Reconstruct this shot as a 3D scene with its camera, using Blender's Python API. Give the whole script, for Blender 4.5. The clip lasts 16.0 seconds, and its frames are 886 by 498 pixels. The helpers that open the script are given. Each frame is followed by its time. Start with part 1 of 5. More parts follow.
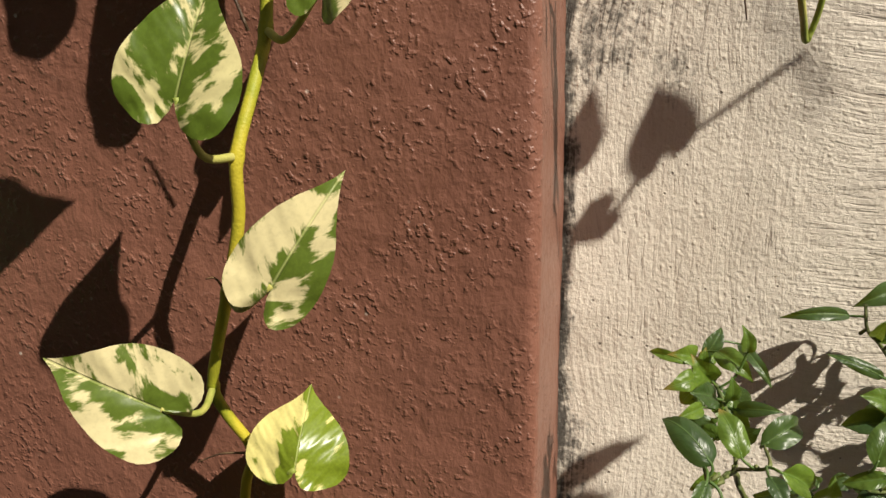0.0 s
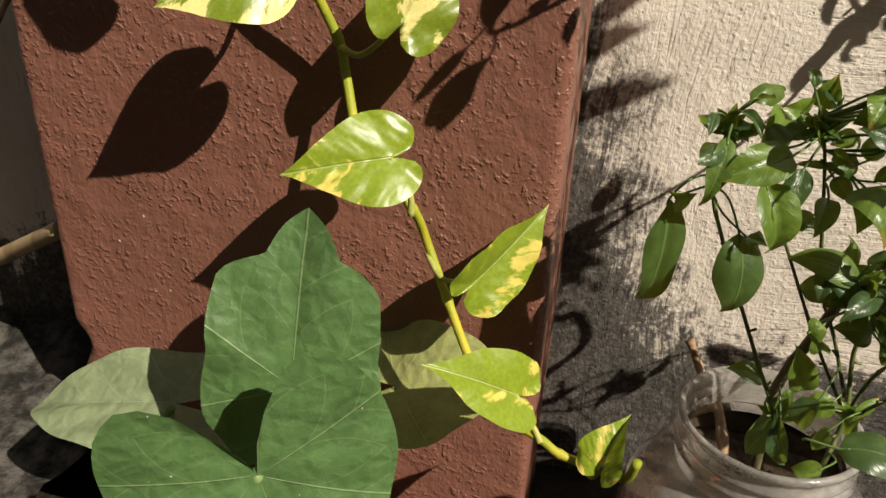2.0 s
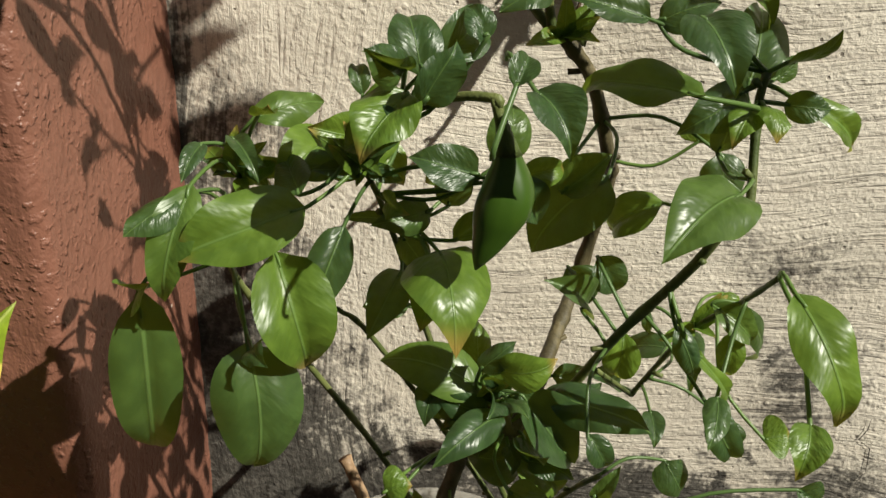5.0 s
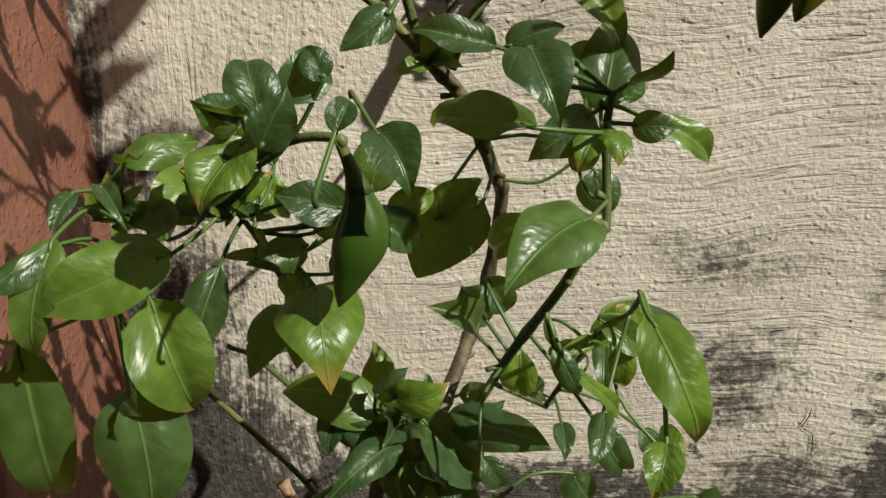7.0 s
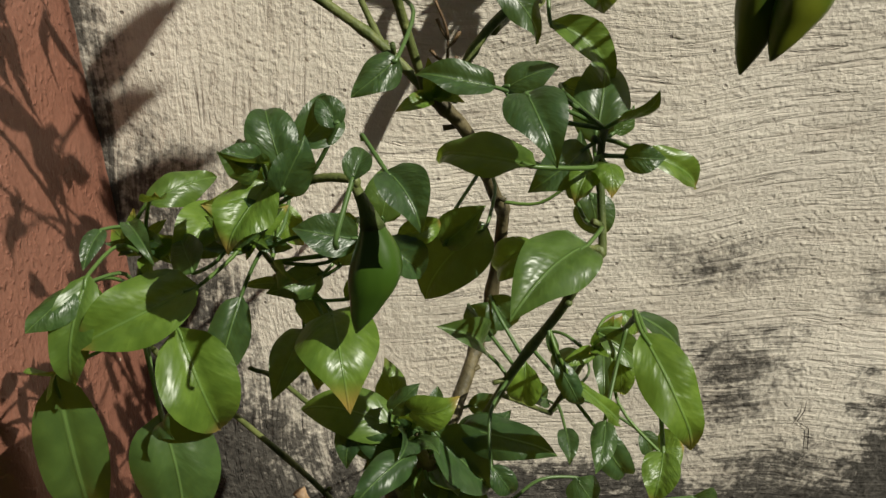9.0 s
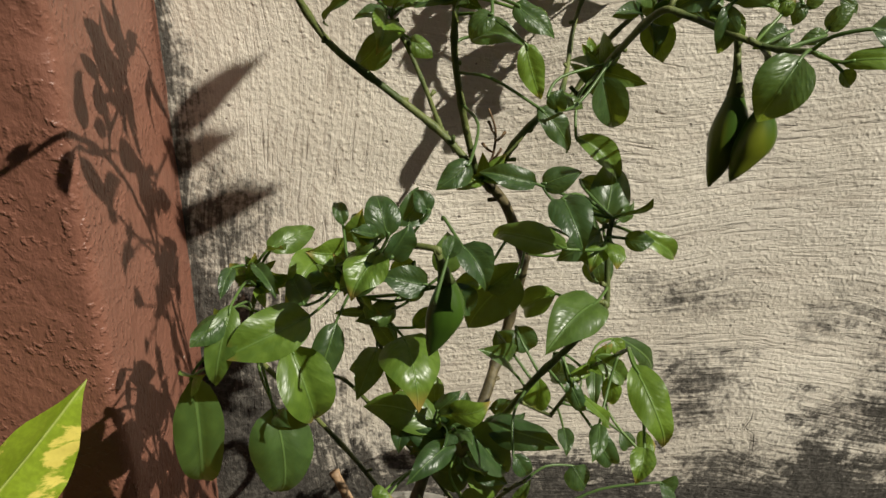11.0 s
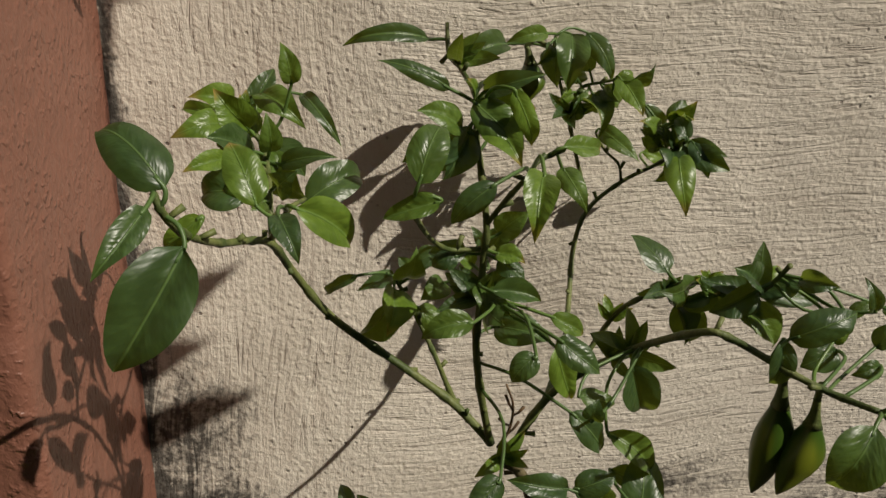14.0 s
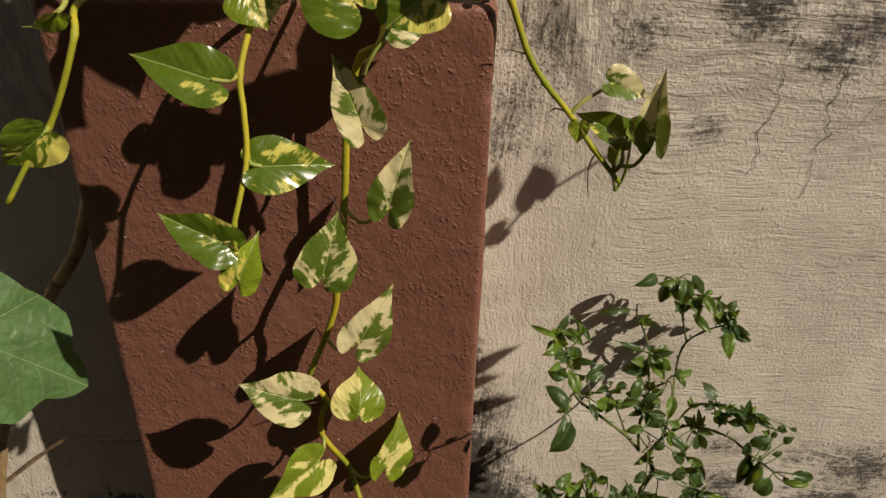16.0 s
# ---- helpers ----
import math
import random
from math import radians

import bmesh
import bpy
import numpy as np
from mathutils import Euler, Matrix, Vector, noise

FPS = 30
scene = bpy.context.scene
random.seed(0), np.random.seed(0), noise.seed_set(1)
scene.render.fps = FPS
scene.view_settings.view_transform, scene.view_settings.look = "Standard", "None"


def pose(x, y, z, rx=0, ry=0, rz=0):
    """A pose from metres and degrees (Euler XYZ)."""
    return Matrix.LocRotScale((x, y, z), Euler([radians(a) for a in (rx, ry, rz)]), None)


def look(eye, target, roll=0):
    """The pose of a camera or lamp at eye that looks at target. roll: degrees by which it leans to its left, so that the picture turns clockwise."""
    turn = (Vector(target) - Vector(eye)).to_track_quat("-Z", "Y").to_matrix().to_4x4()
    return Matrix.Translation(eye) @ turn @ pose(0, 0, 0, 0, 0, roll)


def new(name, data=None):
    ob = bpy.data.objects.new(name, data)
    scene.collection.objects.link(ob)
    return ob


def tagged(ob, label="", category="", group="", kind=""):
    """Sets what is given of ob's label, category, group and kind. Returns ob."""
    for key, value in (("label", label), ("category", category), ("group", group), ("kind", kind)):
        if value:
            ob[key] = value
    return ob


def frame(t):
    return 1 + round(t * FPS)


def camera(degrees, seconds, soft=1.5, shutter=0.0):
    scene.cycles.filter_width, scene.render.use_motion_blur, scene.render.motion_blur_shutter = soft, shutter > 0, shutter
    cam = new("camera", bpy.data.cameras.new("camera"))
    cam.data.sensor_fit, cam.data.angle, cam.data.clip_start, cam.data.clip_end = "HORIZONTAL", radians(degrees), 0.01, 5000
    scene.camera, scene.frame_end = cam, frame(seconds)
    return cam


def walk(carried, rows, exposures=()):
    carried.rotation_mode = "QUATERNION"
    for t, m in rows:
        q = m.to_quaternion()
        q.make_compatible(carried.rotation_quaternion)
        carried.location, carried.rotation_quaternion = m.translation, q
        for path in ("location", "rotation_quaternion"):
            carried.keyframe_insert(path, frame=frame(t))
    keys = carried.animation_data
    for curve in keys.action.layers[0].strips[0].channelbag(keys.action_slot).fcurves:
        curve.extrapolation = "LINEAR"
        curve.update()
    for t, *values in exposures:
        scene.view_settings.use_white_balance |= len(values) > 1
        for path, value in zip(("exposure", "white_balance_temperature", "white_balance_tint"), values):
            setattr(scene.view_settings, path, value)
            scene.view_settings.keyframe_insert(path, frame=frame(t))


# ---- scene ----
cam = camera(58.7, 16.0)
PATH = [
    (0, (0.032, -0.431, 0.625), (-0.405, 1.44, 0.071), -1.4),
    (0.2, (0.018, -0.454, 0.605), (-0.439, 1.406, 0.029), -1.7),
    (0.5, (-0.005, -0.484, 0.571), (-0.463, 1.368, -0.028), -0.1),
    (1, (-0.01, -0.491, 0.509), (-0.436, 1.321, -0.222), 1.3),
    (1.5, (0.003, -0.49, 0.475), (-0.398, 1.277, -0.37), 2.1),
    (2, (0.019, -0.487, 0.438), (-0.347, 1.252, -0.48), 2.6),
    (2.5, (0.024, -0.48, 0.407), (-0.312, 1.224, -0.585), 2.8),
    (3, (0.019, -0.467, 0.391), (-0.294, 1.218, -0.64), 2.9),
    (3.5, (0.032, -0.428, 0.404), (-0.223, 1.309, -0.553), 3.0),
    (4, (0.07, -0.397, 0.402), (-0.11, 1.418, -0.417), 3.2),
    (4.5, (0.113, -0.358, 0.388), (0.063, 1.505, -0.350), 3.0),
    (4.7, (0.121, -0.34, 0.396), (0.078, 1.487, -0.416), 2.8),
    (6.8, (0.15, -0.336, 0.409), (0.138, 1.488, -0.412), 0.1),
    (7, (0.156, -0.335, 0.409), (0.143, 1.488, -0.413), -0.6),
    (7.5, (0.168, -0.333, 0.409), (0.148, 1.488, -0.418), -1.8),
    (8, (0.166, -0.333, 0.411), (0.154, 1.486, -0.419), -2.2),
    (8.5, (0.159, -0.337, 0.418), (0.15, 1.483, -0.412), -2.5),
    (9, (0.154, -0.344, 0.421), (0.145, 1.476, -0.408), -2.2),
    (9.2, (0.154, -0.348, 0.422), (0.142, 1.475, -0.402), -1.9),
    (11.3, (0.126, -0.407, 0.473), (0.219, 1.403, -0.372), 2.0),
    (11.5, (0.13, -0.408, 0.475), (0.246, 1.403, -0.365), 2.3),
    (12, (0.141, -0.407, 0.48), (0.293, 1.406, -0.351), 2.9),
    (12.5, (0.141, -0.406, 0.491), (0.33, 1.401, -0.343), 3.3),
    (13, (0.133, -0.417, 0.513), (0.338, 1.409, -0.275), 3.2),
    (13.5, (0.124, -0.415, 0.535), (0.33, 1.426, -0.219), 2.6),
    (14, (0.101, -0.349, 0.534), (0.341, 1.492, -0.21), 2.2),
    (14.5, (0.098, -0.326, 0.558), (0.321, 1.525, -0.165), 2.4),
    (15, (0.1, -0.389, 0.701), (0.335, 1.359, -0.243), 2.0),
    (15.2, (0.082, -0.438, 0.777), (0.258, 1.277, -0.237), 1.1),
    (15.5, (0.052, -0.51, 0.862), (0.091, 1.185, -0.199), 0.4),
    (16, (-0.036, -0.625, 0.895), (-0.02, 1.066, -0.173), 1.7),
]
walk(cam, [(t, look(eye, target, roll)) for t, eye, target, roll in PATH],
     ((0, 0.42, 6500, 10), (1, 0.44, 6500, 10), (1.5, 0.48, 6550, 11), (2.5, 0.44, 6650, 12), (3, 0.5, 6600, 12), (3.5, 0.24, 6550, 11), (4.5, 0.42, 6350, 5),
      (7, 0.22, 6300, 4), (9, 0.14, 6300, 4), (11.5, 0.2, 6400, 7), (12.5, 0.02, 6500, 9), (13, -0.08, 6500, 10), (13.5, -0.16, 6500, 10), (14, -0.2, 6500, 10), (14.5, -0.08, 6500, 10), (15, -0.28, 6680, 11), (16, -0.19, 6900, 12)))

# ---- light ----
SUN_WAY = Vector((-1.46, 1.0, -1.68)).normalized()
sun = new("sun", bpy.data.lights.new("sun", "SUN"))
sun.data.energy, sun.data.angle, sun.data.color = 5.0, radians(0.5), (1.0, 0.92, 0.79)
sun.rotation_euler = SUN_WAY.to_track_quat("-Z", "Y").to_euler()
world = bpy.data.worlds.new("sky")
scene.world = world
world.use_nodes = True
sky = world.node_tree.nodes.new("ShaderNodeTexSky")
sky.sky_type, sky.sun_disc = "NISHITA", False
sky.sun_elevation, sky.sun_rotation = math.asin(-SUN_WAY.z), math.atan2(-SUN_WAY.x, -SUN_WAY.y)
world.node_tree.links.new(sky.outputs[0], world.node_tree.nodes["Background"].inputs[0])
world.node_tree.nodes["Background"].inputs[1].default_value = 0.05


# ---- materials ----
class Nodes:
    """A small builder for node materials."""

    def __init__(self, name):
        self.mat = bpy.data.materials.new(name)
        self.mat.use_nodes = True
        self.tree = self.mat.node_tree
        self.bsdf = self.tree.nodes["Principled BSDF"]
        self.out = self.tree.nodes["Material Output"]

    def add(self, kind, **inputs):
        n = self.tree.nodes.new(kind)
        for k, v in inputs.items():
            self.put(n.inputs[k.replace("_", " ")], v)
        return n

    def put(self, socket, v):
        if isinstance(v, bpy.types.NodeSocket):
            self.tree.links.new(v, socket)
        elif isinstance(v, tuple) and len(v) == 3 and socket.type == "RGBA":
            socket.default_value = (*v, 1)
        else:
            socket.default_value = v

    def math(self, op, a, b=0.0, c=0.0, clamp=False):
        n = self.tree.nodes.new("ShaderNodeMath")
        n.operation, n.use_clamp = op, clamp
        for i, v in enumerate((a, b, c)):
            self.put(n.inputs[i], v)
        return n.outputs[0]

    def xyz(self, v):
        n = self.add("ShaderNodeSeparateXYZ")
        self.put(n.inputs[0], v)
        return n.outputs

    def vec(self, x, y, z):
        n = self.add("ShaderNodeCombineXYZ")
        for i, v in enumerate((x, y, z)):
            self.put(n.inputs[i], v)
        return n.outputs[0]

    def scaled(self, v, k):
        n = self.tree.nodes.new("ShaderNodeVectorMath")
        n.operation = "MULTIPLY"
        self.put(n.inputs[0], v)
        n.inputs[1].default_value = k
        return n.outputs[0]

    def noise(self, v, scale, detail=3.0, rough=0.55, warp=0.0):
        n = self.add("ShaderNodeTexNoise", Vector=v, Scale=scale, Detail=detail, Roughness=rough, Distortion=warp)
        return n.outputs["Fac"]

    def cells(self, v, scale, feature="F1"):
        n = self.add("ShaderNodeTexVoronoi", Vector=v, Scale=scale)
        n.feature = feature
        return n.outputs["Distance"]

    def step(self, x, lo, hi):
        """0 below lo, 1 above hi (also for hi < lo)."""
        n = self.tree.nodes.new("ShaderNodeMapRange")
        n.interpolation_type = "SMOOTHSTEP"
        for i, v in enumerate((x, lo, hi, 0.0, 1.0)):
            self.put(n.inputs[i], v)
        return n.outputs[0]

    def mix(self, f, a, b):
        n = self.tree.nodes.new("ShaderNodeMix")
        n.data_type = "RGBA"
        self.put(n.inputs[0], f)
        self.put(n.inputs[6], a)
        self.put(n.inputs[7], b)
        return n.outputs[2]

    def bump(self, height, distance, strength=1.0):
        n = self.add("ShaderNodeBump", Height=height, Distance=distance, Strength=strength)
        self.put(self.bsdf.inputs["Normal"], n.outputs[0])
        return n.outputs[0]

    def position(self):
        return self.add("ShaderNodeNewGeometry").outputs["Position"]

    def uv(self):
        return self.add("ShaderNodeUVMap").outputs[0]

    def luck(self):
        return self.add("ShaderNodeObjectInfo").outputs["Random"]

    def done(self, color, rough, spec=0.5):
        self.put(self.bsdf.inputs["Base Color"], color)
        self.put(self.bsdf.inputs["Roughness"], rough)
        self.bsdf.inputs["Specular IOR Level"].default_value = spec
        return self.mat


def wall_paint():
    g = Nodes("limewashed plaster")
    p = g.position()
    x, y, z = g.xyz(p)
    wide = g.noise(p, 9.0, 5.0, 0.65)
    # brush strokes: upright by the pillar, sweeping across further out
    bend = g.math("MULTIPLY", g.math("SUBTRACT", g.noise(p, 4.0, 2.0, 0.5), 0.5), 0.07)
    swept = g.vec(g.math("MULTIPLY", x, 26.0), y, g.math("MULTIPLY", g.math("ADD", z, bend), 330.0))
    across = g.noise(swept, 1.0, 4.0, 0.65, 0.9)
    coarse = g.noise(g.vec(g.math("MULTIPLY", x, 15.0), y, g.math("MULTIPLY", g.math("ADD", z, bend), 95.0)), 1.0, 4.0, 0.7, 0.6)
    upright = g.noise(g.vec(g.math("MULTIPLY", g.math("ADD", x, bend), 260.0), y, g.math("MULTIPLY", z, 26.0)), 1.0, 4.0, 0.65, 0.9)
    tall = g.noise(g.vec(g.math("MULTIPLY", g.math("ADD", x, bend), 85.0), y, g.math("MULTIPLY", z, 15.0)), 1.0, 4.0, 0.7, 0.6)
    turn = g.step(g.math("ADD", x, g.math("MULTIPLY", wide, 0.14)), 0.15, 0.23)
    back = g.math("SUBTRACT", 1.0, turn)
    strokes = g.math("ADD", g.math("MULTIPLY", across, turn), g.math("MULTIPLY", upright, back))
    sweeps = g.math("ADD", g.math("MULTIPLY", coarse, turn), g.math("MULTIPLY", tall, back))
    scored = g.math("MULTIPLY", g.step(strokes, 0.44, 0.3), g.step(g.noise(p, 17.0, 3.0, 0.6), 0.46, 0.62))
    fine = g.noise(p, 330.0, 3.0, 0.6)
    sown = g.step(g.noise(p, 14.0, 3.0, 0.6), 0.34, 0.6)
    crumbs = g.math("MULTIPLY", g.step(g.cells(p, 210.0), 0.34, 0.1), sown)
    pits = g.math("MULTIPLY", g.step(g.cells(p, 125.0), 0.13, 0.07), g.step(g.noise(p, 24.0, 2.0), 0.5, 0.6))
    blot = g.noise(p, 120.0, 4.0, 0.7, 0.5)
    patchy = g.noise(p, 30.0, 6.0, 0.72, 0.4)
    # mould: along the foot, in the corner by the pillar, and in soft patches of its own; low by the pillar the leaves'
    # shade is painted in with it
    ragged = g.math("ADD", g.math("MULTIPLY", patchy, 0.20), g.math("ADD", g.math("MULTIPLY", g.math("SUBTRACT", wide, 0.5), 0.2), g.math("MULTIPLY", sweeps, 0.06)))
    foot = g.step(g.math("SUBTRACT", z, ragged), 0.04, -0.04)
    # foot beside the pillar: mould plus painted shade of the leaf cluster
    foot_left = g.math("MULTIPLY", g.step(g.math("SUBTRACT", z, ragged), 0.17, -0.01), g.step(g.math("ADD", x, g.math("MULTIPLY", z, 0.35)), 0.17, 0.07))
    foot_left = g.math("MULTIPLY", foot_left, g.step(x, -0.04, 0.0))
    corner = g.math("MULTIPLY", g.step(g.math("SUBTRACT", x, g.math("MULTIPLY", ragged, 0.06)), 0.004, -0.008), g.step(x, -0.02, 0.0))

    def patch(cx, cz, rx, rz, deep):
        dx = g.math("DIVIDE", g.math("SUBTRACT", x, cx), rx)
        dz = g.math("DIVIDE", g.math("SUBTRACT", z, cz), rz)
        d = g.math("SQRT", g.math("ADD", g.math("MULTIPLY", dx, dx), g.math("MULTIPLY", dz, dz)))
        near = g.step(g.math("ADD", d, g.math("MULTIPLY", g.math("SUBTRACT", patchy, 0.5), 1.6)), 1.0, 0.0)
        return g.math("MULTIPLY", near, deep)

    dirt_and_shade = g.math("MAXIMUM", foot, g.math("MAXIMUM", foot_left, g.math("MULTIPLY", corner, 0.7)))
    # low spots near x = 0 hold painted leaf shade as well as mould
    for spot in ((0.302, 0.184, 0.055, 0.052, 0.6), (0.288, 0.25, 0.07, 0.03, 0.42), (0.384, 0.235, 0.06, 0.035, 0.34), (0.455, 0.22, 0.08, 0.065, 0.6),
                 (0.43, 0.165, 0.09, 0.04, 0.75), (0.33, 0.125, 0.06, 0.03, 0.6), (0.02, 0.09, 0.10, 0.06, 0.95), (0.02, 0.16, 0.11, 0.085, 0.95), (0.0, 0.21, 0.09, 0.11, 1.0), (0.015, 0.29, 0.055, 0.07, 0.58), (0.0, 0.36, 0.035, 0.10, 0.5), (0.02, 0.61, 0.04, 0.05, 0.42),
                 (0.215, 0.735, 0.06, 0.045, 0.66), (0.285, 0.695, 0.06, 0.035, 0.55), (0.315, 0.72, 0.08, 0.04, 0.5), (0.19, 0.625, 0.045, 0.03, 0.42),
                 (0.05, 0.705, 0.07, 0.055, 0.38), (0.025, 0.64, 0.05, 0.07, 0.3), (0.12, 0.71, 0.06, 0.04, 0.4), (0.06, 0.60, 0.05, 0.03, 0.25), (0.40, 0.735, 0.1, 0.04, 0.5)):
        dirt_and_shade = g.math("MAXIMUM", dirt_and_shade, patch(*spot))
    # the dark tone sits in the grooves and leaves the high grains clean
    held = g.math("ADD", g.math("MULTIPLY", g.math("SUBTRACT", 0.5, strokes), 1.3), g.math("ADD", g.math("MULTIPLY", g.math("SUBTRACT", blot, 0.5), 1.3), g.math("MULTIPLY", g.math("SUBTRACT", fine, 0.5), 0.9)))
    dirt_and_shade = g.math("MULTIPLY", g.step(g.math("ADD", dirt_and_shade, g.math("MULTIPLY", held, g.step(dirt_and_shade, 0.0, 0.3))), 0.05, 0.72), 0.94)
    grey = g.math("MULTIPLY", g.step(g.math("ADD", z, g.math("MULTIPLY", wide, 0.12)), 0.60, 0.78), g.step(sweeps, 0.56, 0.4))
    cream = g.mix(g.step(wide, 0.3, 0.7), (0.60, 0.54, 0.455), (0.72, 0.66, 0.57))
    cream = g.mix(g.math("MULTIPLY", g.step(sweeps, 0.5, 0.32), 0.3), cream, (0.50, 0.42, 0.345))
    cream = g.mix(g.math("MULTIPLY", grey, 0.7), cream, (0.36, 0.315, 0.27))
    cream = g.mix(g.math("MULTIPLY", scored, 0.55), cream, (0.27, 0.215, 0.17))
    cream = g.mix(g.math("MULTIPLY", g.step(fine, 0.36, 0.27), 0.3), cream, (0.3, 0.25, 0.2))
    cream = g.mix(g.math("MULTIPLY", pits, 0.75), cream, (0.13, 0.105, 0.085))
    color = g.mix(dirt_and_shade, cream, g.mix(g.step(g.math("ADD", g.math("MULTIPLY", blot, 0.6), g.math("MULTIPLY", fine, 0.4)), 0.42, 0.66), (0.010, 0.009, 0.008), (0.095, 0.087, 0.076)))
    # black pin specks by the pillar's head
    specks = g.math("MULTIPLY", g.step(g.cells(p, 260.0), 0.34, 0.22), patch(0.035, 0.67, 0.085, 0.11, 0.9))
    color = g.mix(g.math("MULTIPLY", specks, 0.8), color, (0.05, 0.045, 0.04))
    h = g.math("ADD", g.math("MULTIPLY", strokes, g.math("ADD", 0.32, g.math("MULTIPLY", turn, 0.2))), g.math("ADD", g.math("MULTIPLY", fine, 0.42), g.math("MULTIPLY", crumbs, 0.13)))
    h = g.math("ADD", h, g.math("ADD", g.math("MULTIPLY", wide, 0.8), g.math("MULTIPLY", sweeps, 0.35)))
    h = g.math("SUBTRACT", h, g.math("ADD", g.math("MULTIPLY", scored, 0.25), g.math("MULTIPLY", pits, 0.3)))
    h = g.math("ADD", h, g.math("MULTIPLY", g.math("MULTIPLY", blot, sweeps), g.math("MULTIPLY", g.step(z, 0.58, 0.68), 1.2)))
    g.bump(h, 0.0021)
    return g.done(color, 0.85, 0.25)


def pillar_paint():
    g = Nodes("red-brown wall paint")
    p = g.position()
    wide = g.noise(p, 7.0, 4.0, 0.6)
    blobs = g.noise(p, 105.0, 4.0, 0.55, 0.4)
    bead = g.math("MULTIPLY", g.step(g.noise(p, 330.0, 2.0, 0.4), 0.5, 0.76), g.step(g.noise(p, 40.0, 3.0), 0.3, 0.62))
    fine = g.noise(p, 500.0, 3.0, 0.6)
    chips = g.math("MULTIPLY", g.step(g.cells(p, 75.0), 0.09, 0.04), g.step(g.noise(p, 22.0, 2.0), 0.55, 0.62))
    worn = g.math("MULTIPLY", g.step(g.noise(p, 60.0, 5.0, 0.7, 0.6), 0.62, 0.72), g.step(g.noise(p, 6.0, 2.0), 0.5, 0.65))
    color = g.mix(wide, (0.152, 0.066, 0.044), (0.22, 0.097, 0.064))
    color = g.mix(g.math("MULTIPLY", fine, 0.35), color, (0.28, 0.12, 0.085))
    color = g.mix(g.math("MULTIPLY", worn, 0.45), color, (0.36, 0.2, 0.15))
    color = g.mix(chips, color, (0.55, 0.45, 0.38))
    grain = g.noise(g.scaled(p, (1.0, 1.0, 0.6)), 230.0, 3.0, 0.6)
    h = g.math("ADD", g.math("MULTIPLY", blobs, 0.55), g.math("ADD", g.math("MULTIPLY", bead, 0.3), g.math("MULTIPLY", fine, 0.08)))
    h = g.math("ADD", h, g.math("MULTIPLY", grain, 0.3))
    g.bump(h, 0.0021)
    return g.done(color, g.math("ADD", 0.32, g.math("MULTIPLY", blobs, 0.25)), 0.45)


def rough_ground(name, dark, light, scale, depth):
    g = Nodes(name)
    p = g.position()
    wide = g.noise(p, scale, 6.0, 0.7)
    fine = g.noise(p, scale * 14.0, 4.0, 0.65)
    color = g.mix(g.step(wide, 0.35, 0.7), dark, light)
    color = g.mix(g.math("MULTIPLY", fine, 0.5), color, dark)
    g.bump(g.math("ADD", wide, g.math("MULTIPLY", fine, 0.4)), depth)
    return g.done(color, 0.9, 0.2)


def leafy(g, color, rough, glow, share, spec=0.5):
    """Finish a leaf: a waxy face through which some light passes."""
    g.done(color, rough, spec)
    thin = g.add("ShaderNodeBsdfTranslucent", Color=glow)
    both = g.add("ShaderNodeMixShader")
    both.inputs[0].default_value = share
    g.tree.links.new(g.bsdf.outputs[0], both.inputs[1])
    g.tree.links.new(thin.outputs[0], both.inputs[2])
    g.tree.links.new(both.outputs[0], g.out.inputs[0])
    return g.mat


def leaf_parts(g, pitch, slant):
    """Along and across the blade, the distance from the midrib, and how near a side vein is."""
    a, s, _ = g.xyz(g.uv())
    far = g.math("ABSOLUTE", s)
    q = g.math("SUBTRACT", a, g.math("MULTIPLY", far, slant))
    side = g.math("PINGPONG", g.math("MULTIPLY", q, pitch), 0.5)
    return a, s, far, q, side


def pothos_skin(name, green, pale, amount, rough):
    g = Nodes(name)
    a, s, far, q, side = leaf_parts(g, 9.0, 0.9)
    luck = g.math("MULTIPLY", g.luck(), 40.0)
    streak = g.noise(g.vec(g.math("MULTIPLY", q, 4.2), g.math("MULTIPLY", s, 2.8), luck), 1.0, 5.0, 0.68, 0.3)
    broad = g.noise(g.vec(g.math("MULTIPLY", a, 2.2), g.math("MULTIPLY", s, 3.6), luck), 1.0, 1.0)
    # one half of a blade is often much paler than the other
    lean = g.math("MULTIPLY", g.math("SUBTRACT", g.math("FRACT", luck), 0.5), s)
    v = g.math("ADD", g.math("ADD", g.math("MULTIPLY", streak, 0.6), g.math("MULTIPLY", broad, 0.5)), g.math("MULTIPLY", lean, 0.6))
    pale_at = g.step(v, amount + 0.035, amount - 0.02)
    speck = g.noise(g.vec(g.math("MULTIPLY", a, 26.0), g.math("MULTIPLY", s, 26.0), luck), 1.0, 3.0)
    greens = g.mix(g.step(speck, 0.35, 0.7), green, tuple(c * 1.25 for c in green))
    pales = g.mix(g.step(speck, 0.4, 0.75), pale, tuple(0.9 * c for c in pale))
    color = g.mix(pale_at, greens, pales)
    rib = g.step(far, 0.016, 0.004)
    color = g.mix(g.math("MULTIPLY", rib, 0.45), color, (0.5, 0.55, 0.2))
    swell = g.math("MULTIPLY", g.noise(g.vec(g.math("MULTIPLY", q, 4.5), g.math("MULTIPLY", s, 3.0), luck), 1.0, 1.0), 2.2)
    g.bump(g.math("ADD", g.math("ADD", g.math("MULTIPLY", speck, 0.05), swell), g.math("MULTIPLY", rib, -0.5)), 0.0012, 0.7)
